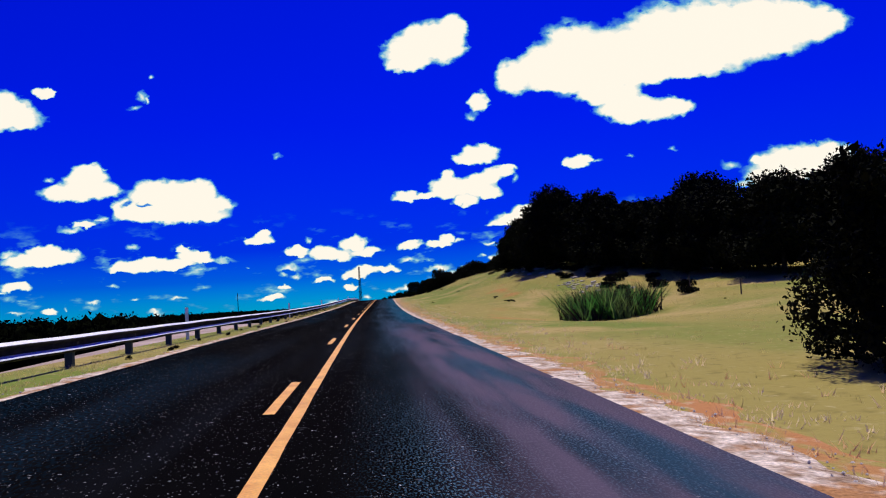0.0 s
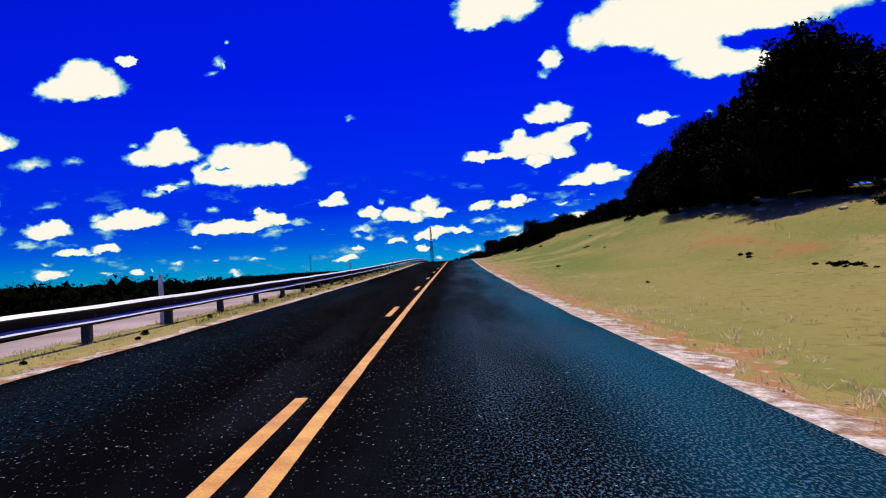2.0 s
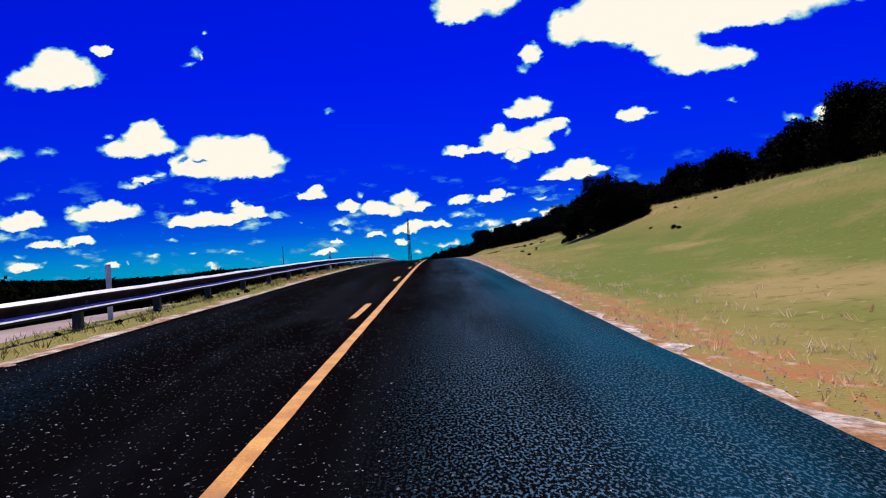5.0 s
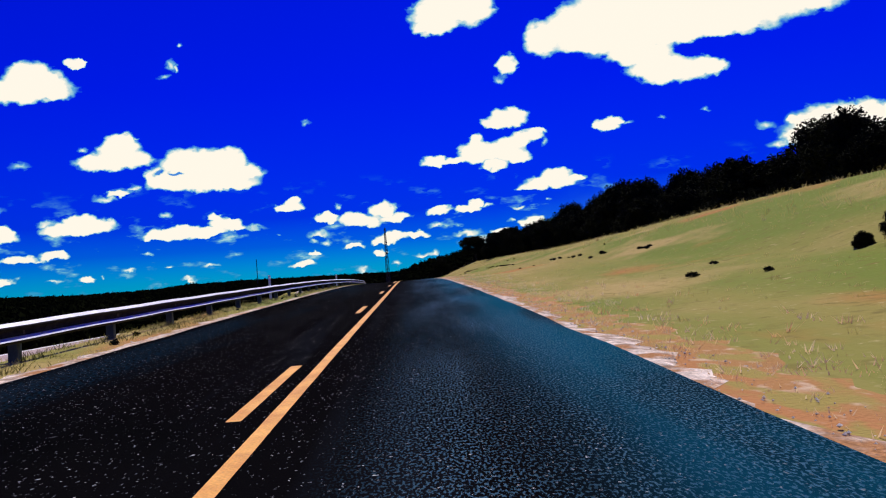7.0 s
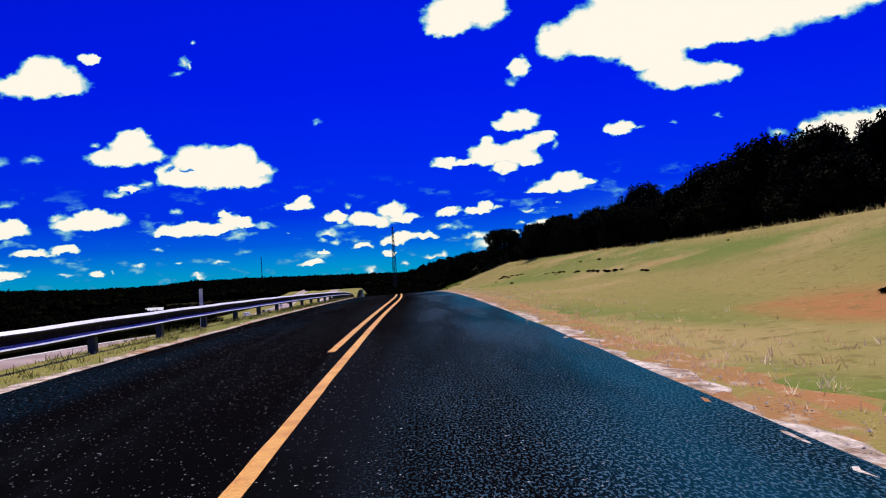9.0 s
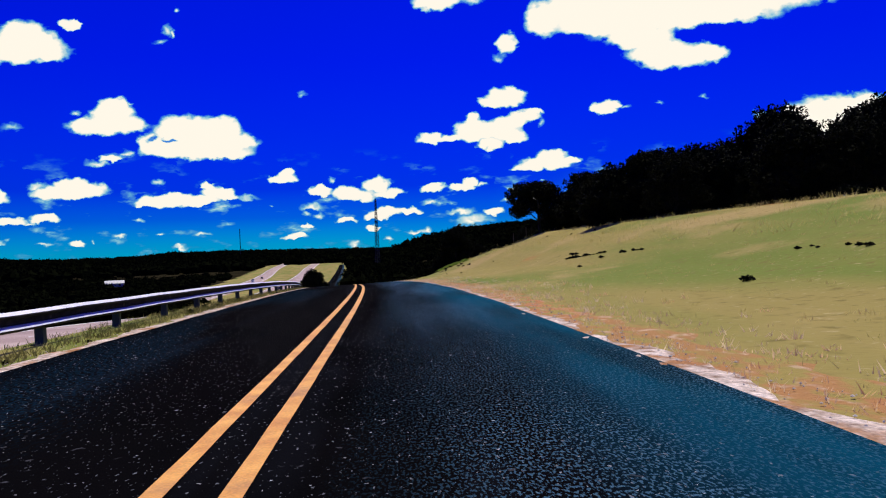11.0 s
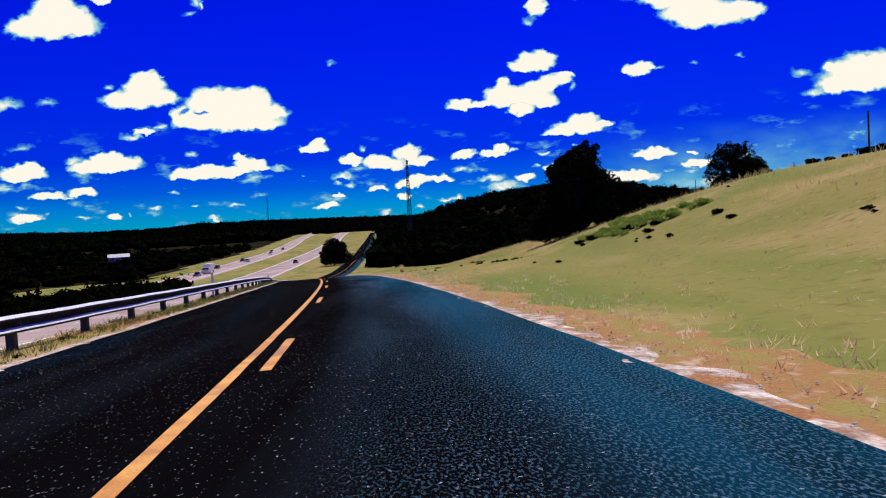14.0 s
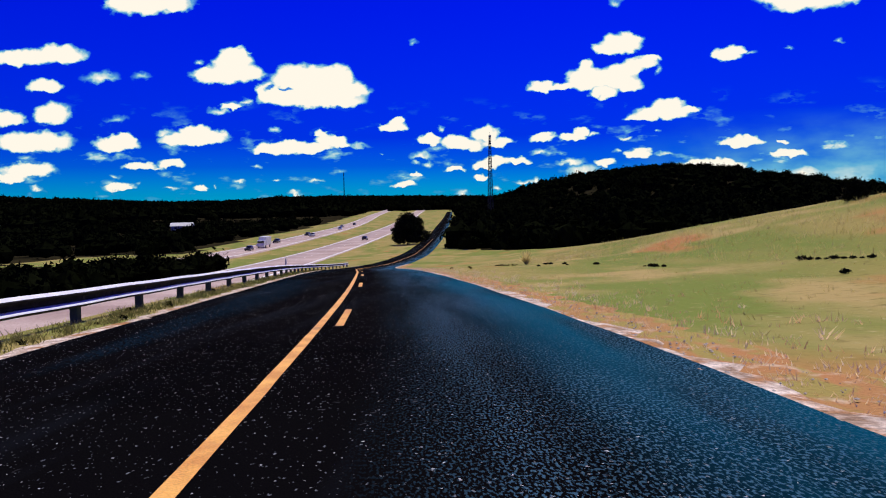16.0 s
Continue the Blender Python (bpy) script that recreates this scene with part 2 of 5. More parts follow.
sky = wt.nodes.new("ShaderNodeTexSky")
sky.sky_type, sky.sun_disc = "NISHITA", False
sky.sun_elevation, sky.sun_rotation = radians(SUN_EL), radians(SUN_AZ)
sky.air_density, sky.dust_density, sky.ozone_density = 1.0, 0.3, 4.0
tint = wt.nodes.new("ShaderNodeValToRGB")
wt.links.new(wmath("MULTIPLY", sz, 2.5, clamp=True), tint.inputs[0])
for at, col in ((0.0, (0.0, 0.46, 0.95, 1)), (0.05, (0.0, 0.32, 0.92, 1)), (0.12, (0.0, 0.125, 0.88, 1)), (0.21, (0.0, 0.042, 0.86, 1)), (0.6, (0.0, 0.022, 1.0, 1))):
    e = tint.color_ramp.elements[0] if at == 0.0 else tint.color_ramp.elements.new(at)
    e.color = col
tint.color_ramp.elements[-1].color = (0.0, 0.022, 1.0, 1)
deep = wvec("MULTIPLY", sky.outputs[0], tint.outputs[0])
sky_bg = wt.nodes.new("ShaderNodeBackground")
wt.links.new(deep, sky_bg.inputs[0])
sky_bg.inputs[1].default_value = 0.116
cloud_bg = wt.nodes.new("ShaderNodeBackground")
cloud_bg.inputs[1].default_value = 1.0
body = wt.nodes.new("ShaderNodeValToRGB")                 # thin cloud lets the blue through, thick cloud is white
wt.links.new(dens, body.inputs[0])
body.color_ramp.elements[0].position, body.color_ramp.elements[0].color = 0.0, (0.0, 0.20, 0.55, 1)
body.color_ramp.elements[1].position, body.color_ramp.elements[1].color = 0.8, (1.0, 0.94, 0.81, 1)
haze = body.color_ramp.elements.new(0.35)
haze.color = (0.16, 0.50, 0.66, 1)
wt.links.new(body.outputs[0], cloud_bg.inputs[0])
mixed = wt.nodes.new("ShaderNodeMixShader")
wt.links.new(wmath("MULTIPLY", dens, 2.2, clamp=True), mixed.inputs[0])
wt.links.new(sky_bg.outputs[0], mixed.inputs[1])
wt.links.new(cloud_bg.outputs[0], mixed.inputs[2])
wout = wt.nodes.new("ShaderNodeOutputWorld")
wt.links.new(mixed.outputs[0], wout.inputs[0])

sun_data = bpy.data.lights.new("sun", "SUN")
sun_data.energy, sun_data.angle, sun_data.color = 4.0, radians(0.5), (1.0, 0.93, 0.80)
se, sa = radians(SUN_EL), radians(SUN_AZ)
sun = new("sun", sun_data)
sun.matrix_world = look((math.cos(se) * math.sin(sa) * 300, math.cos(se) * math.cos(sa) * 300, math.sin(se) * 300), (0, 0, 0))

# ---- materials ----
def mat(name, dark, light, rough=0.8, scale=1.0, fine=40.0, bump=0.2, metal=0.0, third=None, spec=0.5, third_at=0.62, tone=0.35):
    """A surface of two base colours mixed by coarse noise, with fine grain over them, and a third colour in patches."""
    m = bpy.data.materials.new(name)
    m.use_nodes = True
    nt, lk = m.node_tree, m.node_tree.links
    bsdf = nt.nodes["Principled BSDF"]
    co = nt.nodes.new("ShaderNodeTexCoord").outputs["Object"]

    def noise_at(s, detail=5.0):
        n = nt.nodes.new("ShaderNodeTexNoise")
        n.inputs["Scale"].default_value, n.inputs["Detail"].default_value = s, detail
        lk.new(co, n.inputs["Vector"])
        return n.outputs[0]

    def ramp(fac, a, b, lo=0.35, hi=0.65):
        r = nt.nodes.new("ShaderNodeValToRGB")
        lk.new(fac, r.inputs[0])
        r.color_ramp.elements[0].position, r.color_ramp.elements[1].position = lo, hi
        r.color_ramp.elements[0].color, r.color_ramp.elements[1].color = (*a, 1), (*b, 1)
        return r.outputs[0]

    def mix(fac, a, b, kind="MIX"):
        x = nt.nodes.new("ShaderNodeMix")
        x.data_type, x.blend_type = "RGBA", kind
        if isinstance(fac, float):
            x.inputs[0].default_value = fac
        else:
            lk.new(fac, x.inputs[0])
        lk.new(a, x.inputs[6])
        if isinstance(b, tuple):
            x.inputs[7].default_value = (*b, 1)
        else:
            lk.new(b, x.inputs[7])
        return x.outputs[2]

    col = ramp(noise_at(scale), dark, light)
    if third:
        f = ramp(noise_at(scale * 0.37, 8.0), (0, 0, 0), (1, 1, 1), third_at, third_at + 0.1)
        col = mix(f, col, third)
    grain = noise_at(fine, 8.0)
    col = mix(tone, col, ramp(grain, (0.45, 0.45, 0.45), (1.5, 1.5, 1.5), 0.3, 0.7), "MULTIPLY")
    lk.new(col, bsdf.inputs["Base Color"])
    bsdf.inputs["Roughness"].default_value, bsdf.inputs["Metallic"].default_value = rough, metal
    bsdf.inputs["Specular IOR Level"].default_value = spec
    if bump:
        b = nt.nodes.new("ShaderNodeBump")
        b.inputs["Strength"].default_value, b.inputs["Distance"].default_value = bump, 0.02
        lk.new(grain, b.inputs["Height"])
        lk.new(b.outputs[0], bsdf.inputs["Normal"])
    return m


def layered(name, first, layers, rough, spec, bump=0.4, bump_scale=8.0):
    """A surface built up of colours: each layer is (colour, noise scale (x, y, z), from, to, detail)."""
    m = bpy.data.materials.new(name)
    m.use_nodes = True
    nt, lk = m.node_tree, m.node_tree.links
    bsdf = nt.nodes["Principled BSDF"]
    co = nt.nodes.new("ShaderNodeTexCoord").outputs["Object"]
    col = nt.nodes.new("ShaderNodeRGB")
    col.outputs[0].default_value = (*first, 1)
    col = col.outputs[0]

    def stretched(sc, detail):
        v = nt.nodes.new("ShaderNodeVectorMath")
        v.operation = "MULTIPLY"
        v.inputs[1].default_value = sc
        lk.new(co, v.inputs[0])
        n = nt.nodes.new("ShaderNodeTexNoise")
        n.inputs["Scale"].default_value, n.inputs["Detail"].default_value = 1.0, detail
        lk.new(v.outputs[0], n.inputs["Vector"])
        return n.outputs[0]

    for colour, sc, lo, hi, detail in layers:
        r = nt.nodes.new("ShaderNodeMapRange")
        r.inputs["From Min"].default_value, r.inputs["From Max"].default_value = lo, hi
        lk.new(stretched(sc, detail), r.inputs["Value"])
        x = nt.nodes.new("ShaderNodeMix")
        x.data_type = "RGBA"
        lk.new(r.outputs[0], x.inputs[0])
        lk.new(col, x.inputs[6])
        x.inputs[7].default_value = (*colour, 1)
        col = x.outputs[2]
    lk.new(col, bsdf.inputs["Base Color"])
    bsdf.inputs["Roughness"].default_value, bsdf.inputs["Specular IOR Level"].default_value = rough, spec
    b = nt.nodes.new("ShaderNodeBump")
    b.inputs["Strength"].default_value, b.inputs["Distance"].default_value = bump, 0.03
    lk.new(stretched((bump_scale,) * 3, 8.0), b.inputs["Height"])
    lk.new(b.outputs[0], bsdf.inputs["Normal"])
    return m


def blades(name, colour, patch):
    """Thin leaves that let light through."""
    m = layered(name, colour, [(patch, (0.6, 0.6, 0.6), 0.45, 0.6, 3.0)], 0.9, 0.03, 0.0)
    nt, lk = m.node_tree, m.node_tree.links
    bsdf, out = nt.nodes["Principled BSDF"], nt.nodes["Material Output"]
    tr = nt.nodes.new("ShaderNodeBsdfTranslucent")
    lk.new(bsdf.inputs["Base Color"].links[0].from_socket, tr.inputs[0])
    mx = nt.nodes.new("ShaderNodeMixShader")
    mx.inputs[0].default_value = 0.55
    lk.new(bsdf.outputs[0], mx.inputs[1])
    lk.new(tr.outputs[0], mx.inputs[2])
    lk.new(mx.outputs[0], out.inputs[0])
    return m


GRASS = layered("dry_grass", (0.315, 0.258, 0.076), [
    ((0.175, 0.215, 0.042), (0.13, 0.026, 0.13), 0.42, 0.58, 4.0),       # greener swathes along the slope
    ((0.40, 0.30, 0.11), (0.22, 0.12, 0.22), 0.52, 0.66, 5.0),          # bleached straw
    ((0.42, 0.19, 0.065), (0.16, 0.07, 0.16), 0.61, 0.70, 6.0),         # bare reddish soil showing through
    ((0.19, 0.155, 0.045), (3.2, 3.2, 3.2), 0.55, 0.74, 7.0),           # darker stems
    ((0.48, 0.40, 0.19), (5.5, 5.5, 5.5), 0.62, 0.78, 6.0)], 0.95, 0.03, 0.6, 7.0)
BLADE = blades("grass_blades", (0.66, 0.54, 0.22), (0.50, 0.45, 0.14))
PALE_BLADE = blades("bleached_blades", (0.86, 0.70, 0.44), (0.80, 0.52, 0.25))
GREEN_BLADE = blades("green_blades", (0.06, 0.20, 0.035), (0.16, 0.24, 0.07))
OLIVE_BLADE = blades("olive_weeds", (0.10, 0.11, 0.03), (0.19, 0.17, 0.06))
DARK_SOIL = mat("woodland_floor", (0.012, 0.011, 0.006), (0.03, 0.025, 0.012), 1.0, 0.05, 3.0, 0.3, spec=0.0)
ASPHALT = layered("asphalt", (0.0035, 0.0032, 0.0038), [
    ((0.007, 0.008, 0.011), (1.1, 0.035, 1.0), 0.50, 0.68, 4.0),        # wheel-polished streaks along the road
    ((0.0025, 0.0025, 0.003), (0.35, 0.2, 0.3), 0.56, 0.66, 5.0),       # tar patches
    ((0.55, 0.55, 0.56), (27, 27, 27), 0.700, 0.735, 3.0),              # pale stone chips
    ((0.05, 0.05, 0.055), (9, 9, 9), 0.72, 0.78, 2.0)], 0.75, 0.003, 0.5, 60.0)


def lane_sheen_and_dust(m):
    """The lane that is driven: smoother and glossier from the left wheel track to the edge, with a reflected blue sheen
    painted in, dusty where a drive once joined it. UV: metres across and along.
    """
    nt, lk = m.node_tree, m.node_tree.links
    bsdf = nt.nodes["Principled BSDF"]
    uv = nt.nodes.new("ShaderNodeUVMap")
    xy = nt.nodes.new("ShaderNodeSeparateXYZ")
    lk.new(uv.outputs[0], xy.inputs[0])

    def span(src, a, b, lo, hi):
        r = nt.nodes.new("ShaderNodeMapRange")
        r.interpolation_type = "SMOOTHSTEP"
        for k, v in (("From Min", a), ("From Max", b), ("To Min", lo), ("To Max", hi)):
            r.inputs[k].default_value = v
        lk.new(src, r.inputs["Value"])
        return r.outputs[0]

    def speck(scale, detail, a, b, lo, hi):
        v = nt.nodes.new("ShaderNodeVectorMath")
        v.operation = "MULTIPLY"
        v.inputs[1].default_value = scale
        lk.new(uv.outputs[0], v.inputs[0])
        n = nt.nodes.new("ShaderNodeTexNoise")
        n.inputs["Scale"].default_value, n.inputs["Detail"].default_value = 1.0, detail
        lk.new(v.outputs[0], n.inputs["Vector"])
        return span(n.outputs[0], a, b, lo, hi)

    def times(a, b):
        x = nt.nodes.new("ShaderNodeMath")
        x.operation = "MULTIPLY"
        lk.new(a, x.inputs[0])
        lk.new(b, x.inputs[1])
        return x.outputs[0]

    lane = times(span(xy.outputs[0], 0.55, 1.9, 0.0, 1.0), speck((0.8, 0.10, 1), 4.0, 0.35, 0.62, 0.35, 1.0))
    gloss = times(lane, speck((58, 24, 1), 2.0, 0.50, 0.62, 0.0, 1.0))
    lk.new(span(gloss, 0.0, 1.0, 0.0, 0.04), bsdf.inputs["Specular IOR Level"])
    lk.new(span(lane, 0.0, 1.0, 0.75, 0.5), bsdf.inputs["Roughness"])
    def lay(fac, colour):
        x = nt.nodes.new("ShaderNodeMix")
        x.data_type = "RGBA"
        lk.new(fac, x.inputs[0])
        lk.new(bsdf.inputs["Base Color"].links[0].from_socket, x.inputs[6])
        x.inputs[7].default_value = (*colour, 1)
        lk.new(x.outputs[2], bsdf.inputs["Base Color"])

    # blue reflected sheen painted as base colour: speckled by the wheel track, closed towards the edge
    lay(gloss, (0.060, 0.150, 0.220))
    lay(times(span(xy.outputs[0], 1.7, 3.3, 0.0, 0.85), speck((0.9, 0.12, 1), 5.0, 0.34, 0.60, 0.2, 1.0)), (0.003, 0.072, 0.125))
    # the same painted sheen, fainter, on the other lane
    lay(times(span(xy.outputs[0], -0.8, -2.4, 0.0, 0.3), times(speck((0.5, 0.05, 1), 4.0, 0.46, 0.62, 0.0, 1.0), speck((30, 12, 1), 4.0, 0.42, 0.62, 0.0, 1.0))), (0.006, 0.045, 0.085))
    lay(speck((34, 16, 1), 2.0, 0.66, 0.72, 0.0, 0.55), (0.24, 0.26, 0.28))
    dust = times(times(span(xy.outputs[0], 1.2, 2.3, 0.0, 1.0), span(xy.outputs[1], 46.0, 20.0, 0.0, 1.0)), speck((1.6, 0.16, 1), 5.0, 0.36, 0.6, 0.2, 1.0))
    lay(dust, (0.10, 0.080, 0.115))


lane_sheen_and_dust(ASPHALT)
YELLOW = mat("yellow_road_paint", (0.62, 0.25, 0.03), (0.85, 0.42, 0.07), 0.7, 3.0, 60.0, 0.3, third=(0.45, 0.2, 0.05), third_at=0.6)
GRAVEL = mat("pale_gravel", (0.30, 0.20, 0.13), (0.82, 0.70, 0.58), 1.0, 5.0, 28.0, 1.0, third=(0.40, 0.20, 0.085), spec=0.05, third_at=0.52, tone=0.7)
DIRT = layered("reddish_dirt", (0.40, 0.22, 0.085), [
    ((0.46, 0.21, 0.085), (0.5, 0.16, 0.5), 0.45, 0.62, 5.0),
    ((0.58, 0.42, 0.27), (6.0, 4.0, 6.0), 0.55, 0.70, 7.0),
    ((0.34, 0.27, 0.08), (3.2, 1.4, 3.2), 0.48, 0.58, 7.0)], 1.0, 0.02, 0.8, 20.0)
CONCRETE = mat("pale_concrete_road", (0.36, 0.26, 0.22), (0.52, 0.40, 0.34), 0.9, 0.1, 5.0, 0.2, spec=0.2)
WHITE = mat("white_road_paint", (0.7, 0.7, 0.66), (0.85, 0.85, 0.82), 0.7, 2.0, 30.0, 0.1)
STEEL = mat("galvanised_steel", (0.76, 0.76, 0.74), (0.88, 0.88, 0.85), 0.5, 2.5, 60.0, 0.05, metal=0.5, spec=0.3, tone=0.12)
# near-black stand-in for the same steel where the rail's face is in shade
RAIL_SHADE = mat("shaded_rail_face", (0.012, 0.011, 0.011), (0.032, 0.03, 0.029), 0.8, 5.0, 60.0, 0.08, spec=0.04)
POST_STEEL = mat("dull_steel_post", (0.03, 0.042, 0.042), (0.06, 0.08, 0.08), 0.7, 3.0, 40.0, 0.2, metal=0.3, spec=0.2)
TIMBER = mat("weathered_timber", (0.05, 0.04, 0.032), (0.11, 0.09, 0.07), 0.9, 4.0, 50.0, 0.4, spec=0.2)
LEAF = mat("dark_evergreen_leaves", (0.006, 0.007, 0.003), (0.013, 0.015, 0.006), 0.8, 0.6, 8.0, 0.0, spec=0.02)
LEAF_GREEN = blades("green_leaves", (0.20, 0.30, 0.045), (0.36, 0.44, 0.09))
BARK = mat("dark_bark", (0.018, 0.014, 0.010), (0.045, 0.035, 0.026), 0.95, 3.0, 30.0, 0.5, spec=0.1)
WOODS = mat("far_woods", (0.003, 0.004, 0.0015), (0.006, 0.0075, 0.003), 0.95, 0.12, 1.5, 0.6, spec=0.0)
MAST_STEEL = mat("dull_mast_steel", (0.03, 0.026, 0.026), (0.06, 0.05, 0.05), 0.7, 0.5, 10.0, 0.0, metal=0.0, spec=0.1)
PLASTIC = mat("white_marker_plastic", (0.68, 0.68, 0.64), (0.80, 0.80, 0.76), 0.6, 6.0, 50.0, 0.05)
RUBBER = mat("tyre_rubber", (0.012, 0.012, 0.012), (0.02, 0.02, 0.02), 0.9, 5.0, 40.0, 0.1)
GLASS = mat("dark_car_glass", (0.01, 0.012, 0.015), (0.015, 0.018, 0.02), 0.08, 1.0, 10.0, 0.0, spec=0.8)
CAR_WHITE = mat("white_car_paint", (0.72, 0.72, 0.70), (0.8, 0.8, 0.78), 0.3, 1.0, 10.0, 0.0)
CAR_DARK = mat("dark_car_paint", (0.02, 0.02, 0.024), (0.03, 0.03, 0.035), 0.3, 1.0, 10.0, 0.0)
CAR_SILVER = mat("silver_car_paint", (0.42, 0.43, 0.44), (0.5, 0.5, 0.52), 0.32, 1.0, 10.0, 0.0, metal=0.5)
RED_PAINT = mat("red_marker_paint", (0.5, 0.05, 0.03), (0.6, 0.08, 0.05), 0.6, 4.0, 20.0, 0.0)
LIMESTONE = mat("limestone_wall", (0.45, 0.40, 0.33), (0.6, 0.55, 0.46), 0.9, 1.0, 12.0, 0.3)
ROOFING = mat("grey_metal_roof", (0.35, 0.35, 0.36), (0.5, 0.5, 0.5), 0.5, 1.0, 10.0, 0.0, metal=0.4)

# ---- the plan: the road's line, level and camber along y ----
NODE_Y = np.array([-300, -150, 0, 30, 60, 90, 120, 150, 180, 210, 240, 270, 300, 330, 360, 390, 420, 450, 480, 535, 610, 845, 1385, 2000, 5200.0])
NODE_X = np.array([0.4, 0.2, 0, 0, 0.22, 0.7, 1.34, 2.03, 2.66, 3.07, 3.39, 2.94, 1.34, -1.5, -5.44, -10.54, -16.1, -19.6, -21.4, -23.4, -26.5, -38, -69, -105, -280.0])
NODE_Z = np.array([-4.3, -2.15, 0, 0.43, 0.87, 1.47, 2.21, 2.98, 3.43, 3.62, 3.44, 2.97, 1.99, 0.59, -1.1, -3.13, -5.5, -7.8, -9.7, -11.9, -13, -12.8, -12, -9, 6.0])
CAMBER = np.array([0.047, 0.031, 0.018, 0.010, 0.004, -0.010, -0.027, -0.036, -0.029, -0.020])
HALF_L, HALF_R = 3.59, 3.45      # the asphalt's edges, from the middle line


def curve(ys, vals, s):
    """A smooth curve through the nodes."""
    s = np.asarray(s, float)
    m = np.gradient(vals, ys)
    k = np.clip(np.searchsorted(ys, s) - 1, 0, len(ys) - 2)
    h = ys[k + 1] - ys[k]
    u = (s - ys[k]) / h
    return (2*u**3 - 3*u**2 + 1)*vals[k] + (u**3 - 2*u**2 + u)*h*m[k] + (3*u**2 - 2*u**3)*vals[k + 1] + (u**3 - u**2)*h*m[k + 1]


def road_x(s):
    return curve(NODE_Y, NODE_X, s)


def road_z(s, d=0.0):
    return curve(NODE_Y, NODE_Z, s) - np.interp(s, np.linspace(0, 420, 10), CAMBER) * np.clip(d, -6.5, 4.5)


HWY_Y = np.array([-600, 0, 200, 310, 420, 553, 721, 1280, 2000, 5200.0])
HWY_NEAR = np.array([-26, -27, -27, -29, -38, -52, -59, -104, -150, -400.0])
HWY_FAR = np.array([-54, -54, -54, -56, -64, -79, -88, -150, -210, -480.0])
HWY_Z = np.array([-8, -4.2, -0.4, -2.2, -8, -12.8, -13.2, -12.5, -9, 8.0])


def smooth(a, b, v):
    u = np.clip((v - a) / (b - a), 0, 1)
    return u * u * (3 - 2 * u)


def lumps(x, y):
    """Gentle unevenness of the land."""
    return (np.sin(x * 0.11 + 1.3) * np.sin(y * 0.083 + 0.4) * 0.5 + np.sin(x * 0.041 + y * 0.029) * 0.8
            + np.sin(x * 0.31 - y * 0.17) * 0.12 + np.sin(y * 0.47 + x * 0.23) * 0.06)


TOP_Y = np.array([-300, -60, 0, 40, 65, 90, 105, 125, 148, 165, 185, 200, 214, 260, 300, 315, 328, 350, 385, 430, 470, 520, 560, 5200.0])
TOP_Z = np.array([-2.5, 0.0, 1.2, 1.6, 3.4, 5.8, 6.5, 7.1, 7.6, 7.75, 7.75, 7.4, 7.0, 6.7, 7.1, 7.2, 5.7, 5.15, 3.4, -0.7, -4.9, -9.0, -12.5, -12.5])
BANK_D = np.array([-10, 4.0, 5.5, 8, 11, 15, 19.5, 25, 35, 60, 5000.0])
BANK_F = np.array([0, 0, 0.012, 0.06, 0.17, 0.48, 0.79, 0.92, 1.0, 1.06, 1.06])


def land(x, y):
    """Height of the ground at (x, y)."""
    x, y = np.asarray(x, float), np.asarray(y, float)
    d = x - road_x(y)
    z = road_z(y, d)
    # the bank on the near side
    wide = np.interp(y, [-1000, 45, 75, 335, 360, 380, 430, 5000], [1.45, 1.45, 1.0, 1.0, 1.35, 1.6, 1.95, 1.95])
    rise = np.maximum(np.interp(y, TOP_Y, TOP_Z) - z, 0) * (y < 565)
    z = z + rise * np.interp(d / wide, BANK_D, BANK_F)
    z = z - 0.85 * np.exp(-((d - 13.5) / 5) ** 2 - ((y - 45) / 14) ** 2)      # a swale where the tall grass grows
    # down to the dual carriageway
    hx, fx, hz = curve(HWY_Y, HWY_NEAR, y), curve(HWY_Y, HWY_FAR, y), curve(HWY_Y, HWY_Z, y)
    lip = np.interp(y, [-60, 0, 60, 1000], [6.6, 6.3, 5.5, 5.4])
    u = np.clip((-lip - d) / np.maximum(road_x(y) - lip - (hx + 7.5), 3.0), 0, 1)
    w = 1 - (1 - u) ** 2.2
    z = z * (1 - w) + hz * w
    z = z - 0.9 * np.exp(-((x - (hx + fx) / 2) / 6.0) ** 2) * (u > 0.999)
    # land beyond: woods rising to a far ridge
    r = np.hypot(x, y - 345)
    az = np.degrees(np.arctan2(x, np.maximum(y - 345, 1.0)))
    z = z + smooth(-110, -700, x) * smooth(900, -200, y) * 4.0
    z = z + smooth(900, 2500, r) * np.interp(az, [-60, -34, -27.5, -23.7, -19.5, -16.5, -12, -4, 1, 40], [46, 31, 17, 9, 9, 18, 19, 14, 9, 14])
    # the wooded hill to the right of the valley
    sx_ = np.where(x < 158, 112.0, 96.0)
    hill = 40 * np.exp(-0.5 * ((x - 158) / sx_) ** 2 - 0.5 * ((y - 1190) / np.where(y < 1190, 270.0, 500.0)) ** 2)
    hill = hill + 8 * np.exp(-0.5 * ((x - 420) / 160) ** 2 - 0.5 * ((y - 1150) / 300) ** 2)
    z = z + hill * smooth(8, 120, d)
    calm = smooth(5, 18, np.abs(d)) * smooth(8, 20, np.minimum(np.abs(x - hx), np.abs(x - fx)))
    return z + lumps(x, y) * calm * (0.14 + smooth(80, 400, np.abs(d)) * 1.5)


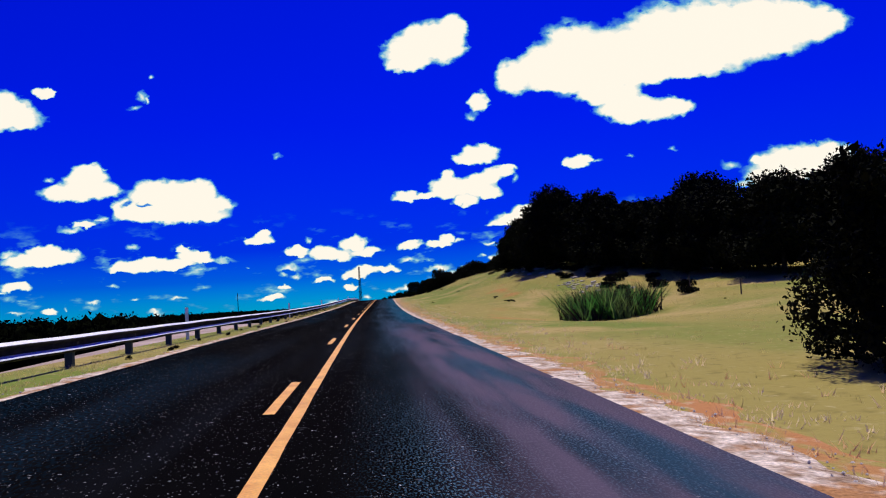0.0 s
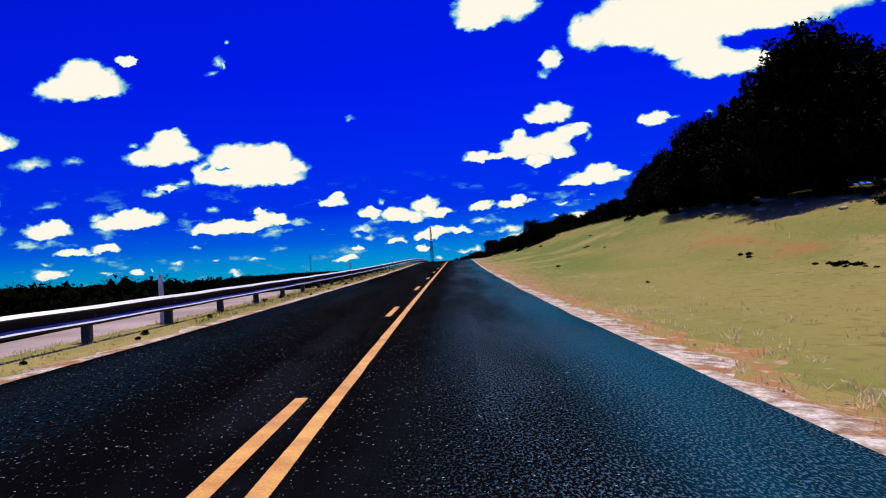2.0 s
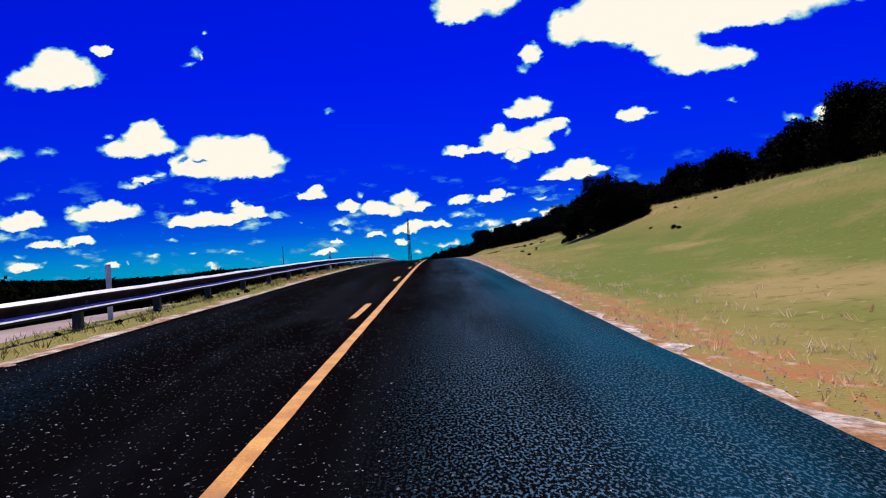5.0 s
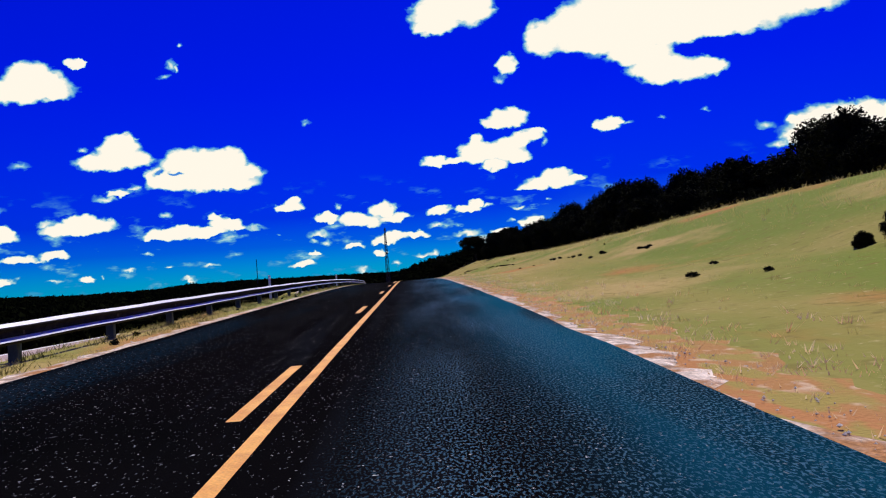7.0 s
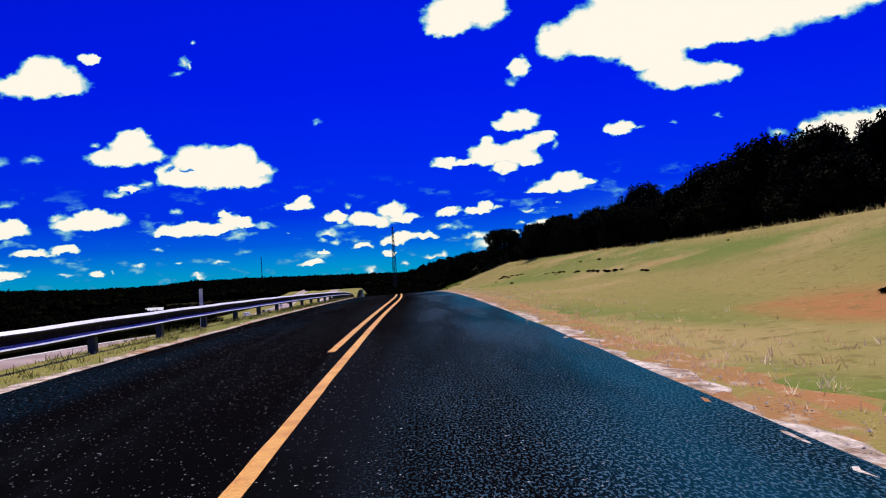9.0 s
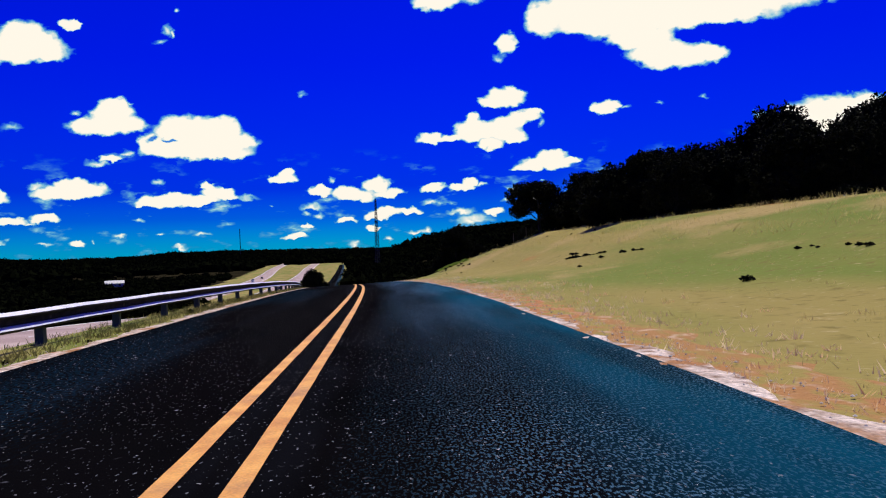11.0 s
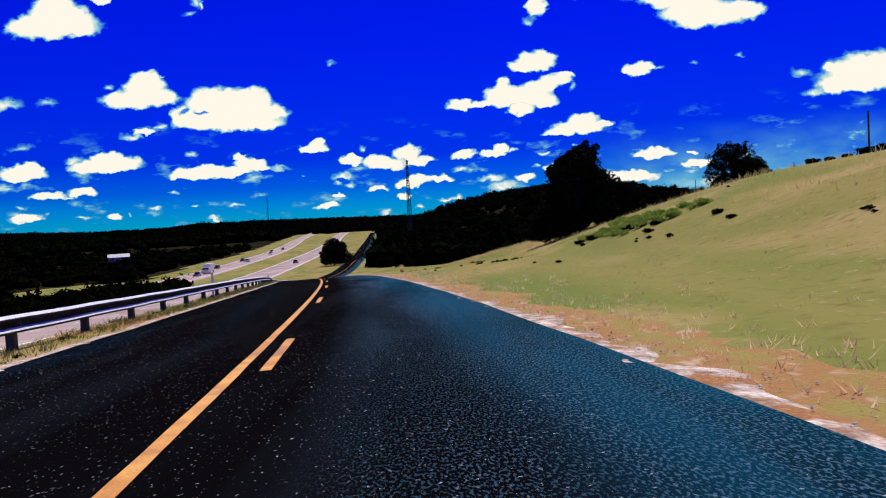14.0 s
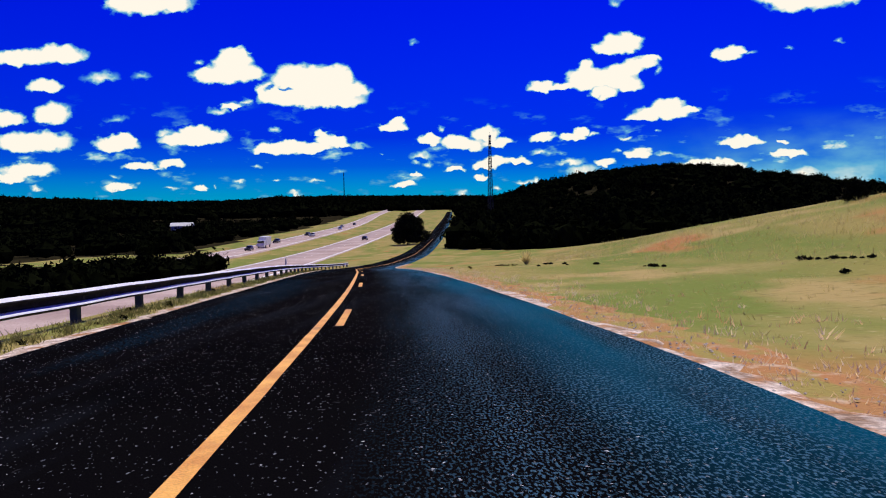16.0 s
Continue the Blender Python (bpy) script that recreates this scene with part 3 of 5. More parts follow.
# ---- building helpers ----
def add_mesh(name, verts, faces, material=None, parent=None, smooth_faces=False):
    me = bpy.data.meshes.new(name)
    me.from_pydata(verts, [], faces)
    if material:
        me.materials.append(material)
    if smooth_faces:
        me.polygons.foreach_set("use_smooth", [True] * len(me.polygons))
    ob = new(name, me)
    if parent:
        ob.parent = parent
    return ob


def part(name, bm, material, parent=None, label="", smooth_faces=False):
    me = bpy.data.meshes.new(name)
    bm.to_mesh(me)
    bm.free()
    me.materials.append(material)
    if smooth_faces:
        me.polygons.foreach_set("use_smooth", [True] * len(me.polygons))
    ob = new(name, me)
    if parent:
        ob.parent = parent
    return tagged(ob, label)


def share(name, mesh, parent, m):
    """One more piece on a mesh that exists."""
    ob = new(name, mesh)
    ob.parent = parent
    ob.matrix_basis = m
    return ob


def box(bm, x0, x1, y0, y1, z0, z1, bevel=0.0):
    r = bmesh.ops.create_cube(bm, size=1.0, matrix=Matrix.Translation(((x0+x1)/2, (y0+y1)/2, (z0+z1)/2)) @ Matrix.Diagonal((x1-x0, y1-y0, z1-z0, 1)))
    if bevel:
        edges = list({e for v in r["verts"] for e in v.link_edges})
        bmesh.ops.bevel(bm, geom=edges, offset=bevel, segments=2, affect="EDGES", profile=0.5)


def tube(bm, pts, radii, sides=7):
    """A tapered tube through points."""
    rings = []
    for i, p in enumerate(pts):
        p = Vector(p)
        t = (Vector(pts[min(i + 1, len(pts) - 1)]) - Vector(pts[max(i - 1, 0)])).normalized()
        a = t.orthogonal().normalized()
        b = t.cross(a)
        rings.append([bm.verts.new(p + (a * math.cos(k * math.tau / sides) + b * math.sin(k * math.tau / sides)) * radii[i]) for k in range(sides)])
    for r0, r1 in zip(rings, rings[1:]):
        for k in range(sides):
            bm.faces.new((r0[k], r0[(k + 1) % sides], r1[(k + 1) % sides], r1[k]))
    bm.faces.new(rings[0][::-1])
    bm.faces.new(rings[-1])


def thing(name, label, category, group="", at=(0, 0, 0), turn=0.0):
    ob = new(name)
    ob.matrix_basis = pose(*at, 0, 0, turn)
    return tagged(ob, label, category, group)


# ---- ground ----
gy = np.concatenate([np.arange(-300, 0, 10), np.arange(0, 480, 2.0), np.arange(480, 1500, 12), np.geomspace(1500, 4600, 34)])
gd = np.concatenate([-np.geomspace(4500, 130, 34), np.arange(-120, -40, 5), np.arange(-40, -9, 2.0), np.arange(-9, -3.3, 0.45),
                     [-3.2, 0, 3.1], np.arange(3.3, 12, 0.45), np.arange(12, 50, 1.5), np.arange(50, 130, 6), np.geomspace(132, 4500, 34)])
YY, DD = np.meshgrid(gy, gd, indexing="ij")
XX = road_x(YY) + DD
ZZ = land(XX, YY)
ZZ = np.where((DD > -3.3) & (DD < 3.2), ZZ - 0.22, ZZ - 0.02)
nr, nc = YY.shape
idx = np.arange(nr * nc).reshape(nr, nc)
quads = np.stack([idx[:-1, :-1], idx[:-1, 1:], idx[1:, 1:], idx[1:, :-1]], -1).reshape(-1, 4)
ground = add_mesh("ground", np.stack([XX, YY, ZZ], -1).reshape(-1, 3).tolist(), quads.tolist(), GRASS, None, True)
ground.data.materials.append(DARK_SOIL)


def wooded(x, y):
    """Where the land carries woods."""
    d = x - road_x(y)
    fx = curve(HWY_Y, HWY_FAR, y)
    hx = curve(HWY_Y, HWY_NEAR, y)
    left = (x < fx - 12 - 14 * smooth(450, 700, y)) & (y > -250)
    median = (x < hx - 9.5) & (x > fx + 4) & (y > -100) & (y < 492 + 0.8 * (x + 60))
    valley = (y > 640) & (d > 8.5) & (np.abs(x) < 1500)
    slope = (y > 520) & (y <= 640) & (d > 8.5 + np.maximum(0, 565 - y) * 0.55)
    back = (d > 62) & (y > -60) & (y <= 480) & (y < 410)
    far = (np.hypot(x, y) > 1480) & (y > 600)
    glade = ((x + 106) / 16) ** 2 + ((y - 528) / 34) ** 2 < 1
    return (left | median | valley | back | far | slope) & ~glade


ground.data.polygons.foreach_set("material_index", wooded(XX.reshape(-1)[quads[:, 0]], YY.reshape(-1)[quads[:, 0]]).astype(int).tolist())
tagged(ground, "dry olive and tan grassland rolling to the horizon", "ground", kind="structure")

# ---- road ----
s_road = np.concatenate([np.arange(-120, 0, 8), np.arange(0, 560, 2.0), np.arange(560, 1600, 12)])
edge_wob = lambda y, k: 0.06 * noise.noise((y * 0.6, k * 9, 0)) + 0.05 * noise.noise((y * 1.9, k * 7, 3))
verts, faces = [], []
cols = [-HALF_L - 0.10, -HALF_L, -2.6, -1.7, -0.8, 0, 0.8, 1.7, 2.6, HALF_R, HALF_R + 0.10]
for y in s_road:
    x0 = float(road_x(y))
    for j, d in enumerate(cols):
        dd = d + (edge_wob(y, 0.3) if j < 2 else edge_wob(y, 2.1) if j > len(cols) - 3 else 0)
        rut = -0.012 * (math.exp(-((abs(d) - 1.7) / 0.4) ** 2))
        verts.append((x0 + dd, y, float(road_z(y, d)) + (0.035 + rut if 0 < j < len(cols) - 1 else -0.14)))
n = len(cols)
for i in range(len(s_road) - 1):
    for j in range(n - 1):
        a = i * n + j
        faces.append((a, a + 1, a + n + 1, a + n))
across = [(cols[i % n], s_road[i // n]) for i in range(len(verts))]
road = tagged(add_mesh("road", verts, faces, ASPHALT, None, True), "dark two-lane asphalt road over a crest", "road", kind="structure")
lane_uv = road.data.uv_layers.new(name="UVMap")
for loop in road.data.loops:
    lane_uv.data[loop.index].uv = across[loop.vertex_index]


def shoulder(name, label, d0, d1, y0, y1, k, material=None, drop=0.0, ragged=1.0):
    v, f = [], []
    ys = np.arange(y0, y1, 0.3)
    for y in ys:
        a, b = d0 + 0.05 * noise.noise((y * 1.1, k, 7)), d1 + (0.3 * float(smooth(110, 40, y)) if name == "shoulder_east" else 0.0) + ragged * (0.30 * noise.noise((y * 0.35, k, 0)) + 0.34 * noise.noise((y * 1.3, k, 0)) + 0.26 * noise.noise((y * 3.1, k, 0)))
        for t in (0, 0.35, 0.7, 1.0):
            d = a + (b - a) * t
            x = float(road_x(y)) + d
            v.append((x, y, float(land(x, y)) + (0.026, 0.03, 0.024, 0.0 if material is None else -0.03)[(0, 1, 2, 3)[int(t * 3 + 0.01)]] + drop + 0.012 * noise.noise((x * 5, y * 5, 0))))
    for i in range(len(ys) - 1):
        for j in range(3):
            q = i * 4 + j
            f.append((q, q + 1, q + 5, q + 4) if d1 > d0 else (q + 1, q, q + 4, q + 5))
    tagged(add_mesh(name, v, f, material or GRAVEL, None, True), label, "road shoulder", kind="structure")


shoulder("shoulder_east", "pale gravel shoulder with reddish dirt beside the asphalt", HALF_R - 0.25, HALF_R + 0.26, -40, 470, 0.7, ragged=0.8)
shoulder("dirt_strip", "bare reddish dirt strip between gravel and grass", HALF_R + 0.05, HALF_R + 1.35, -40, 470, 4.1, DIRT, -0.03, 1.6)
shoulder("shoulder_west", "thin pale gravel edge beside the asphalt", -HALF_L + 0.25, -HALF_L - 0.42, -40, 470, 2.2, ragged=0.6)


def stripe(name, label, d0, d1, y0, y1):
    """A painted line, worn along its edges."""
    ys = np.arange(y0, y1 + 0.01, 0.61)
    v, f = [], []
    for y in ys:
        x0 = float(road_x(y)) + (0.045 if d0 > 0 else -0.045) * float(smooth(212, 235, y) * smooth(296, 272, y))
        for d in (d0 + 0.012 * noise.noise((y * 3, 0, 5)), d1 + 0.012 * noise.noise((y * 3, 9, 5))):
            v.append((x0 + d, y, float(road_z(y, d)) + 0.0405))
    for i in range(len(ys) - 1):
        f.append((2*i, 2*i + 1, 2*i + 3, 2*i + 2))
    return tagged(add_mesh(name, v, f, YELLOW), label, "road marking", "yellow centre lines")


R0, R1, L0, L1 = 0.09, 0.21, -0.21, -0.09
stripe("solid_line", "solid yellow centre line painted on asphalt", R0, R1, -40, 292.3)
stripe("solid_line", "solid yellow centre line painted on asphalt", L0, L1, 207.7, 640)
for k in range(-3, 17):
    stripe("dash", "short yellow dash of the broken centre line", L0, L1, 10.5 + 12.19 * k, 13.55 + 12.19 * k)
for k in range(-1, 16):
    stripe("dash", "short yellow dash of the broken centre line", R0, R1, 309.65 + 12.19 * k, 312.7 + 12.19 * k)


# ---- dual carriageway ----
def carriageway(name, label, line, half):
    ys = np.concatenate([np.arange(-240, 620, 6.0), np.arange(620, 1700, 14.0)])
    v, f = [], []
    offs = (-half - 0.3, -half, 0, half, half + 0.3)
    for y in ys:
        x0, hz = float(curve(HWY_Y, line, y)), float(curve(HWY_Y, HWY_Z, y))
        for j, d in enumerate(offs):
            v.append((x0 + d, y, max(hz, float(land(x0 + d, y))) + (0.16 if 0 < j < 4 else -0.3)))
    for i in range(len(ys) - 1):
        for j in range(4):
            a = i * 5 + j
            f.append((a, a + 1, a + 6, a + 5))
    ob = tagged(add_mesh(name, v, f, CONCRETE, None, True), label, "road", kind="structure")
    for off, dash in ((-half + 0.6, 0), (half - 0.6, 0), (0, 1)):
        v, f = [], []
        step = 12.19 if dash else 12.0
        for y in np.arange(200, 1500, step):
            y2 = y + (3.05 if dash else step)
            k = len(v)
            for yy, dd in ((y, -0.1 if dash else -0.3), (y, 0.1 if dash else 0.3), (y2, 0.1 if dash else 0.3), (y2, -0.1 if dash else -0.3)):
                x0 = float(curve(HWY_Y, line, yy)) + off
                v.append((x0 + dd, yy, max(float(curve(HWY_Y, HWY_Z, yy)), float(land(x0, yy))) + 0.17))
            f.append((k, k + 1, k + 2, k + 3))
        tagged(add_mesh("lane_marking", v, f, WHITE, ob), "white lane line")
    return ob


carriageway("road_near_carriageway", "pale concrete highway carriageway with white lane lines", HWY_NEAR, 6.2)
carriageway("road_far_carriageway", "pale concrete highway carriageway with white lane lines", HWY_FAR, 6.2)


# ---- guardrail ----
RAIL_D = -4.92
PROFILE = ((-0.014, 0.600), (-0.006, 0.612), (0.012, 0.611), (0.074, 0.560), (0.084, 0.545), (0.076, 0.530), (0.004, 0.496), (-0.008, 0.480), (-0.008, 0.412), (0.006, 0.396), (0.070, 0.352), (0.084, 0.336), (0.078, 0.322), (0.006, 0.290), (-0.012, 0.296))


def verge(y, d=RAIL_D):
    return float(road_z(y, d))


def guardrail():
    g = thing("guardrail", "galvanised corrugated steel guardrail on posts beside the road", "guardrail")
    step = 3.81
    first = -34.7
    posts = int((468 - first) / step)
    bm = bmesh.new()
    box(bm, -0.075, 0.075, -0.075, 0.075, -0.35, 0.56, 0.008)
    base = part("post", bm, POST_STEEL, g, "dull grey-green guardrail post")
    base.matrix_basis = pose(float(road_x(first)) + RAIL_D - 0.17, first, verge(first))
    bm = bmesh.new()
    box(bm, -0.06, 0.06, -0.06, 0.06, 0.31, 0.575, 0.006)
    block = part("block", bm, TIMBER, g, "timber spacer block")
    block.matrix_basis = pose(float(road_x(first)) + RAIL_D - 0.06, first, verge(first))
    for k in range(1, posts):
        y = first + k * step
        share("post", base.data, g, pose(float(road_x(y)) + RAIL_D - 0.17, y, verge(y), random.uniform(-1, 1), random.uniform(-1.5, 1.5)))
        share("block", block.data, g, pose(float(road_x(y)) + RAIL_D - 0.06, y, verge(y)))
    for k in range(0, posts - 2, 2):
        y0 = first + k * step - 0.15
        ys = np.linspace(y0, y0 + 2 * step + 0.3, 7)
        v, f = [], []
        lap = 0.004 * ((k // 2) % 2)
        for y in ys:
            x0, z0 = float(road_x(y)) + RAIL_D, verge(y)
            wob = 0.006 * math.sin(y * 1.3)
            for px, pz in PROFILE:
                v.append((x0 + px + lap, y, z0 + pz + wob))
        n = len(PROFILE)
        for i in range(len(ys) - 1):
            for j in range(n - 1):
                a = i * n + j
                f.append((a, a + n, a + n + 1, a + 1))
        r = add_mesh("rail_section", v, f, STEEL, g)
        r.data.materials.append(RAIL_SHADE)      # shade painted on the recessed faces, the sunlit upper folds left bright
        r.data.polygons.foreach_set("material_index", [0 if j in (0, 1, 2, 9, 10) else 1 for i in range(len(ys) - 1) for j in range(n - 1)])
        so = r.modifiers.new("thickness", "SOLIDIFY")
        so.thickness = 0.004
    # the rail's end, bent down to the ground
    y = first + (posts - 2) * step
    bm = bmesh.new()
    box(bm, -0.03, 0.05, 0, 1.6, 0.0, 0.31, 0.02)
    end = part("end_section", bm, STEEL, g, "turned-down steel end piece")
    end.matrix_basis = pose(float(road_x(y)) + RAIL_D, y + 0.2, verge(y) + 0.27, -14, 0, 6)
    return g


guardrail()


def delineator(y, lean):
    x = float(road_x(y)) + RAIL_D - 0.32
    t = thing("delineator", "slim white plastic marker post behind the guardrail", "marker post", "marker posts along the guardrail", (x, y, verge(y) - 0.3), lean)
    bm = bmesh.new()
    box(bm, -0.055, 0.055, -0.012, 0.012, 0, 1.38, 0.008)
    part("paddle", bm, PLASTIC, t)
    bm = bmesh.new()
    box(bm, -0.04, 0.04, -0.018, -0.0125, 1.2, 1.32)
    part("reflector", bm, STEEL, t, "small grey reflector")


for y in [29.3 + 31.3 * k for k in range(-1, 7)] + [338.5, 401.0]:
    delineator(y, random.uniform(-8, 8))


# ---- trees ----
def leaf_cloud(lobes, count, size, seed):
    """Leaves strewn over and inside lobes (x, y, z, rx, rz); each leaf a bent four-cornered blade."""
    rng = np.random.default_rng(seed)
    vol = np.array([l[3] * l[3] * l[4] for l in lobes]) ** 0.7
    pick = rng.choice(len(lobes), count, p=vol / vol.sum())
    L = np.array(lobes)[pick]
    dirs = rng.normal(size=(count, 3))
    dirs /= np.linalg.norm(dirs, axis=1)[:, None]
    rad = rng.uniform(0.25, 1.0, count) ** 0.4 * rng.uniform(0.86, 1.12, count)
    # tufts: leaves gather round a smaller number of twig ends
    tw = rng.integers(0, max(count // 14, 1), count)
    twd = rng.normal(size=(max(count // 14, 1), 3))
    dirs = dirs * 0.45 + (twd / np.linalg.norm(twd, axis=1)[:, None])[tw] * 0.75
    dirs /= np.linalg.norm(dirs, axis=1)[:, None]
    c = L[:, :3] + dirs * rad[:, None] * L[:, [3, 3, 4]]
    a = rng.normal(size=(count, 3))
    a /= np.linalg.norm(a, axis=1)[:, None]
    b = np.cross(a, rng.normal(size=(count, 3)))
    b /= np.linalg.norm(b, axis=1)[:, None]
    s = size * rng.uniform(0.6, 1.4, count)[:, None]
    v = np.stack([c - a * s, c + b * s * 0.5, c + a * s, c - b * s * 0.5], 1).reshape(-1, 3)
    f = np.arange(count * 4).reshape(-1, 4)
    return v, f


def tree_kind(seed, height, spread, lobes_n, count, bare=0, leaf=0.17, material=None, clear=0.3, low=0.22, name="oak_tree", label="", category="tree", group="", core=0, open_crown=1.0):
    rng = random.Random(seed)
    t = new(name)
    tagged(t, label, category, group)
    bm = bmesh.new()
    lean = (rng.uniform(-0.3, 0.3), rng.uniform(-0.3, 0.3))
    fork = height * clear
    tube(bm, [(0, 0, -0.5), (lean[0] * 0.3, lean[1] * 0.3, fork * 0.5), (lean[0], lean[1], fork), (lean[0] * 1.5, lean[1] * 1.5, height * 0.7)],
         [0.035 * height, 0.027 * height, 0.024 * height, 0.008 * height], 8)
    part("trunk", bm, BARK, t, "", True)
    lobes = []
    for k in range(lobes_n):
        ang = k * 2.399 + rng.uniform(-0.4, 0.4)
        u = (k + 0.5) / lobes_n                     # from the top of the crown down to its skirt
        r = spread * rng.uniform(0.34, 0.48) * open_crown
        rr = spread * 0.70 * math.sqrt(u) * rng.uniform(0.8, 1.15)
        zc = height * (0.86 - (0.86 - low - 0.10) * u ** 1.25) + rng.uniform(-0.04, 0.05) * height
        p = (lean[0] + rr * math.cos(ang), lean[1] + rr * math.sin(ang), zc)
        lobes.append((*p, r, r * rng.uniform(0.62, 0.85)))
        if k % 2 == 0:
            bm = bmesh.new()
            s = (lean[0] * 0.9, lean[1] * 0.9, min(fork * rng.uniform(0.8, 1.25), zc))
            m = tuple((s[i] * 0.55 + p[i] * 0.45) + (0, 0, -0.05 * height)[i] for i in range(3))
            tube(bm, [s, m, p], [0.014 * height, 0.009 * height, 0.003 * height], 5)
            part("limb", bm, BARK, t, "", True)
    for k in range(bare):
        ang = rng.uniform(0, 6.28)
        p0 = (lean[0] + 0.45 * spread * math.cos(ang), lean[1] + 0.45 * spread * math.sin(ang), height * 0.78)
        p = Vector(p0)
        way = Vector((math.cos(ang) * 0.5, math.sin(ang) * 0.5, 0.8))
        pts = [tuple(p)]
        for q in range(5):
            way = (way + Vector((rng.uniform(-0.5, 0.5), rng.uniform(-0.5, 0.5), rng.uniform(-0.25, 0.3)))).normalized()
            p = p + way * height * 0.055
            pts.append(tuple(p))
            lobes.append((p.x, p.y, p.z, 0.22, 0.2))
        bm = bmesh.new()
        tube(bm, pts, [0.035, 0.03, 0.025, 0.018, 0.012, 0.006], 4)
        part("bare_branch", bm, BARK, t, "thin sparsely leaved branch", True)
    # sprigs that break the outline of each lobe
    tip = random.Random(seed + 50)
    sprigs = []
    for x, y, z, r, rz in lobes[:lobes_n]:
        for k in range(5):
            a, e = tip.uniform(0, 6.28), tip.uniform(-0.3, 1.3)
            q = r * tip.uniform(0.16, 0.30)
            far = tip.uniform(0.95, 1.15)
            sprigs.append((x + far * r * math.cos(a) * math.cos(e), y + far * r * math.sin(a) * math.cos(e), z + far * rz * math.sin(e), q, q * tip.uniform(0.7, 1.3)))
    v, f = leaf_cloud(lobes + sprigs, int(count * 1.15), leaf, seed)
    if core:      # denser foliage within
        v2, f2 = leaf_cloud([(x, y, z, r * 0.8, rz * 0.8) for x, y, z, r, rz in lobes], core, leaf * 2.4, seed + 1)
        v, f = np.concatenate([v, v2]), np.concatenate([f, f2 + len(v)])
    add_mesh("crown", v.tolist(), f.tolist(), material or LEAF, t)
    return t


OAK = "broad dark evergreen oak with a dense rounded crown"
kinds = [
    tree_kind(11, 7.4, 4.3, 22, 19000, 0, 0.135, label=OAK, group="oaks along the bank", low=0.08, core=2600),
    tree_kind(12, 6.4, 3.7, 19, 16000, 0, 0.13, label=OAK, group="oaks along the bank", low=0.06, core=2200),
    tree_kind(13, 5.9, 3.75, 14, 22000, 0, 0.088, core=1500, clear=0.26, low=0.20, open_crown=0.76, label="upright dark oak with its trunk in view", group="oaks along the bank"),
    tree_kind(14, 6.4, 3.6, 15, 12500, 11, 0.105, clear=0.22, low=0.10, label="dark oak with thin branches standing out of its crown", group="oaks along the bank"),
    tree_kind(15, 5.0, 3.3, 17, 15000, 0, 0.115, core=2000, clear=0.12, low=0.05, label="low dark juniper with foliage down to the ground", name="juniper", group="oaks along the bank"),
    tree_kind(16, 7.4, 3.45, 13, 22000, 0, 0.10, core=2200, clear=0.12, low=0.02, open_crown=0.86, label="tall dark oak with foliage down to the grass"),
]
placed = [False] * len(kinds)


def plant(kind, x, y, size=1.0, turn=None, sink=0.15):
    m = pose(x, y, float(land(x, y)) - sink, 0, 0, random.uniform(0, 360) if turn is None else turn) @ Matrix.Diagonal((size, size, size * random.uniform(0.93, 1.07), 1))
    if not placed[kind]:
        placed[kind] = True
        kinds[kind].matrix_basis = m
        return kinds[kind]
    ob = copy_thing(kinds[kind], Matrix.Identity(4))
    ob.matrix_basis = m
    return ob


# the long grove seen first
for k in range(27):
    y = 47 + k * 3.65
    plant((0, 1, 4, 0, 1)[k % 5], float(np.interp(y, [47, 70, 82, 89, 101, 109, 125, 141], [26.2, 24.4, 22.2, 20.6, 20.9, 25.0, 26.0, 28.8])) + 0.7 * math.sin(k * 1.7), y, random.uniform(0.9, 1.05) * float(np.interp(y, [47, 70, 76, 84, 92, 97, 101, 107, 114, 120, 131, 142], [0.80, 0.90, 0.98, 1.08, 0.98, 0.82, 0.84, 0.88, 0.82, 0.79, 0.81, 0.74]) * (1.28 if k % 5 == 2 else 1.0)))
for k in range(18):
    y = 44 + k * 5.4
    plant((1, 0, 4)[k % 3], 29.5 + 2.0 * math.sin(k * 2.3), y, random.uniform(0.95, 1.1) * (0.8 + 0.22 * min(1, (y - 44) / 60)) * (0.8 if y > 108 else 0.92))
for k in range(9):
    plant((0, 1)[k % 2], 38 + 3 * math.sin(k * 1.3), 40 + k * 9 + random.uniform(-2, 2), random.uniform(1.0, 1.2))
# the single clump half way
plant(3, 15.9, 163.4, 0.60, 40, 0.3)
plant(1, 17.3, 163.4, 0.50, None, 0.3)
plant(4, 14.7, 164.4, 0.50)
plant(3, 16.9, 161.4, 0.50, 200, 0.3)
plant(4, 15.8, 161.6, 0.46)
plant(4, 17.3, 161.6, 0.42)
plant(4, 14.0, 166.6, 0.15)
plant(4, 13.6, 167.4, 0.08)
# the row set back on the bank's top
for k in range(34):
    y = 140 + k * 4.9
    plant((0, 4, 1, 0, 4)[k % 5], 35.5 + 2.6 * math.sin(k * 1.9) + 0.02 * (y - 140), y, random.uniform(0.98, 1.2) * (1.0 if k % 5 in (0, 2, 3) else 1.25) * float(np.interp(y, [140, 160, 178, 192, 225, 240, 255, 310], [0.66, 0.78, 0.72, 0.60, 0.76, 0.76, 0.93, 1.03])))
for k in range(18):
    plant((1, 0)[k % 2], 45 + 3 * math.sin(k * 2.7), 138 + k * 9.0 + random.uniform(-2, 2), random.uniform(1.05, 1.25) * (0.72 if k < 8 else 0.94))
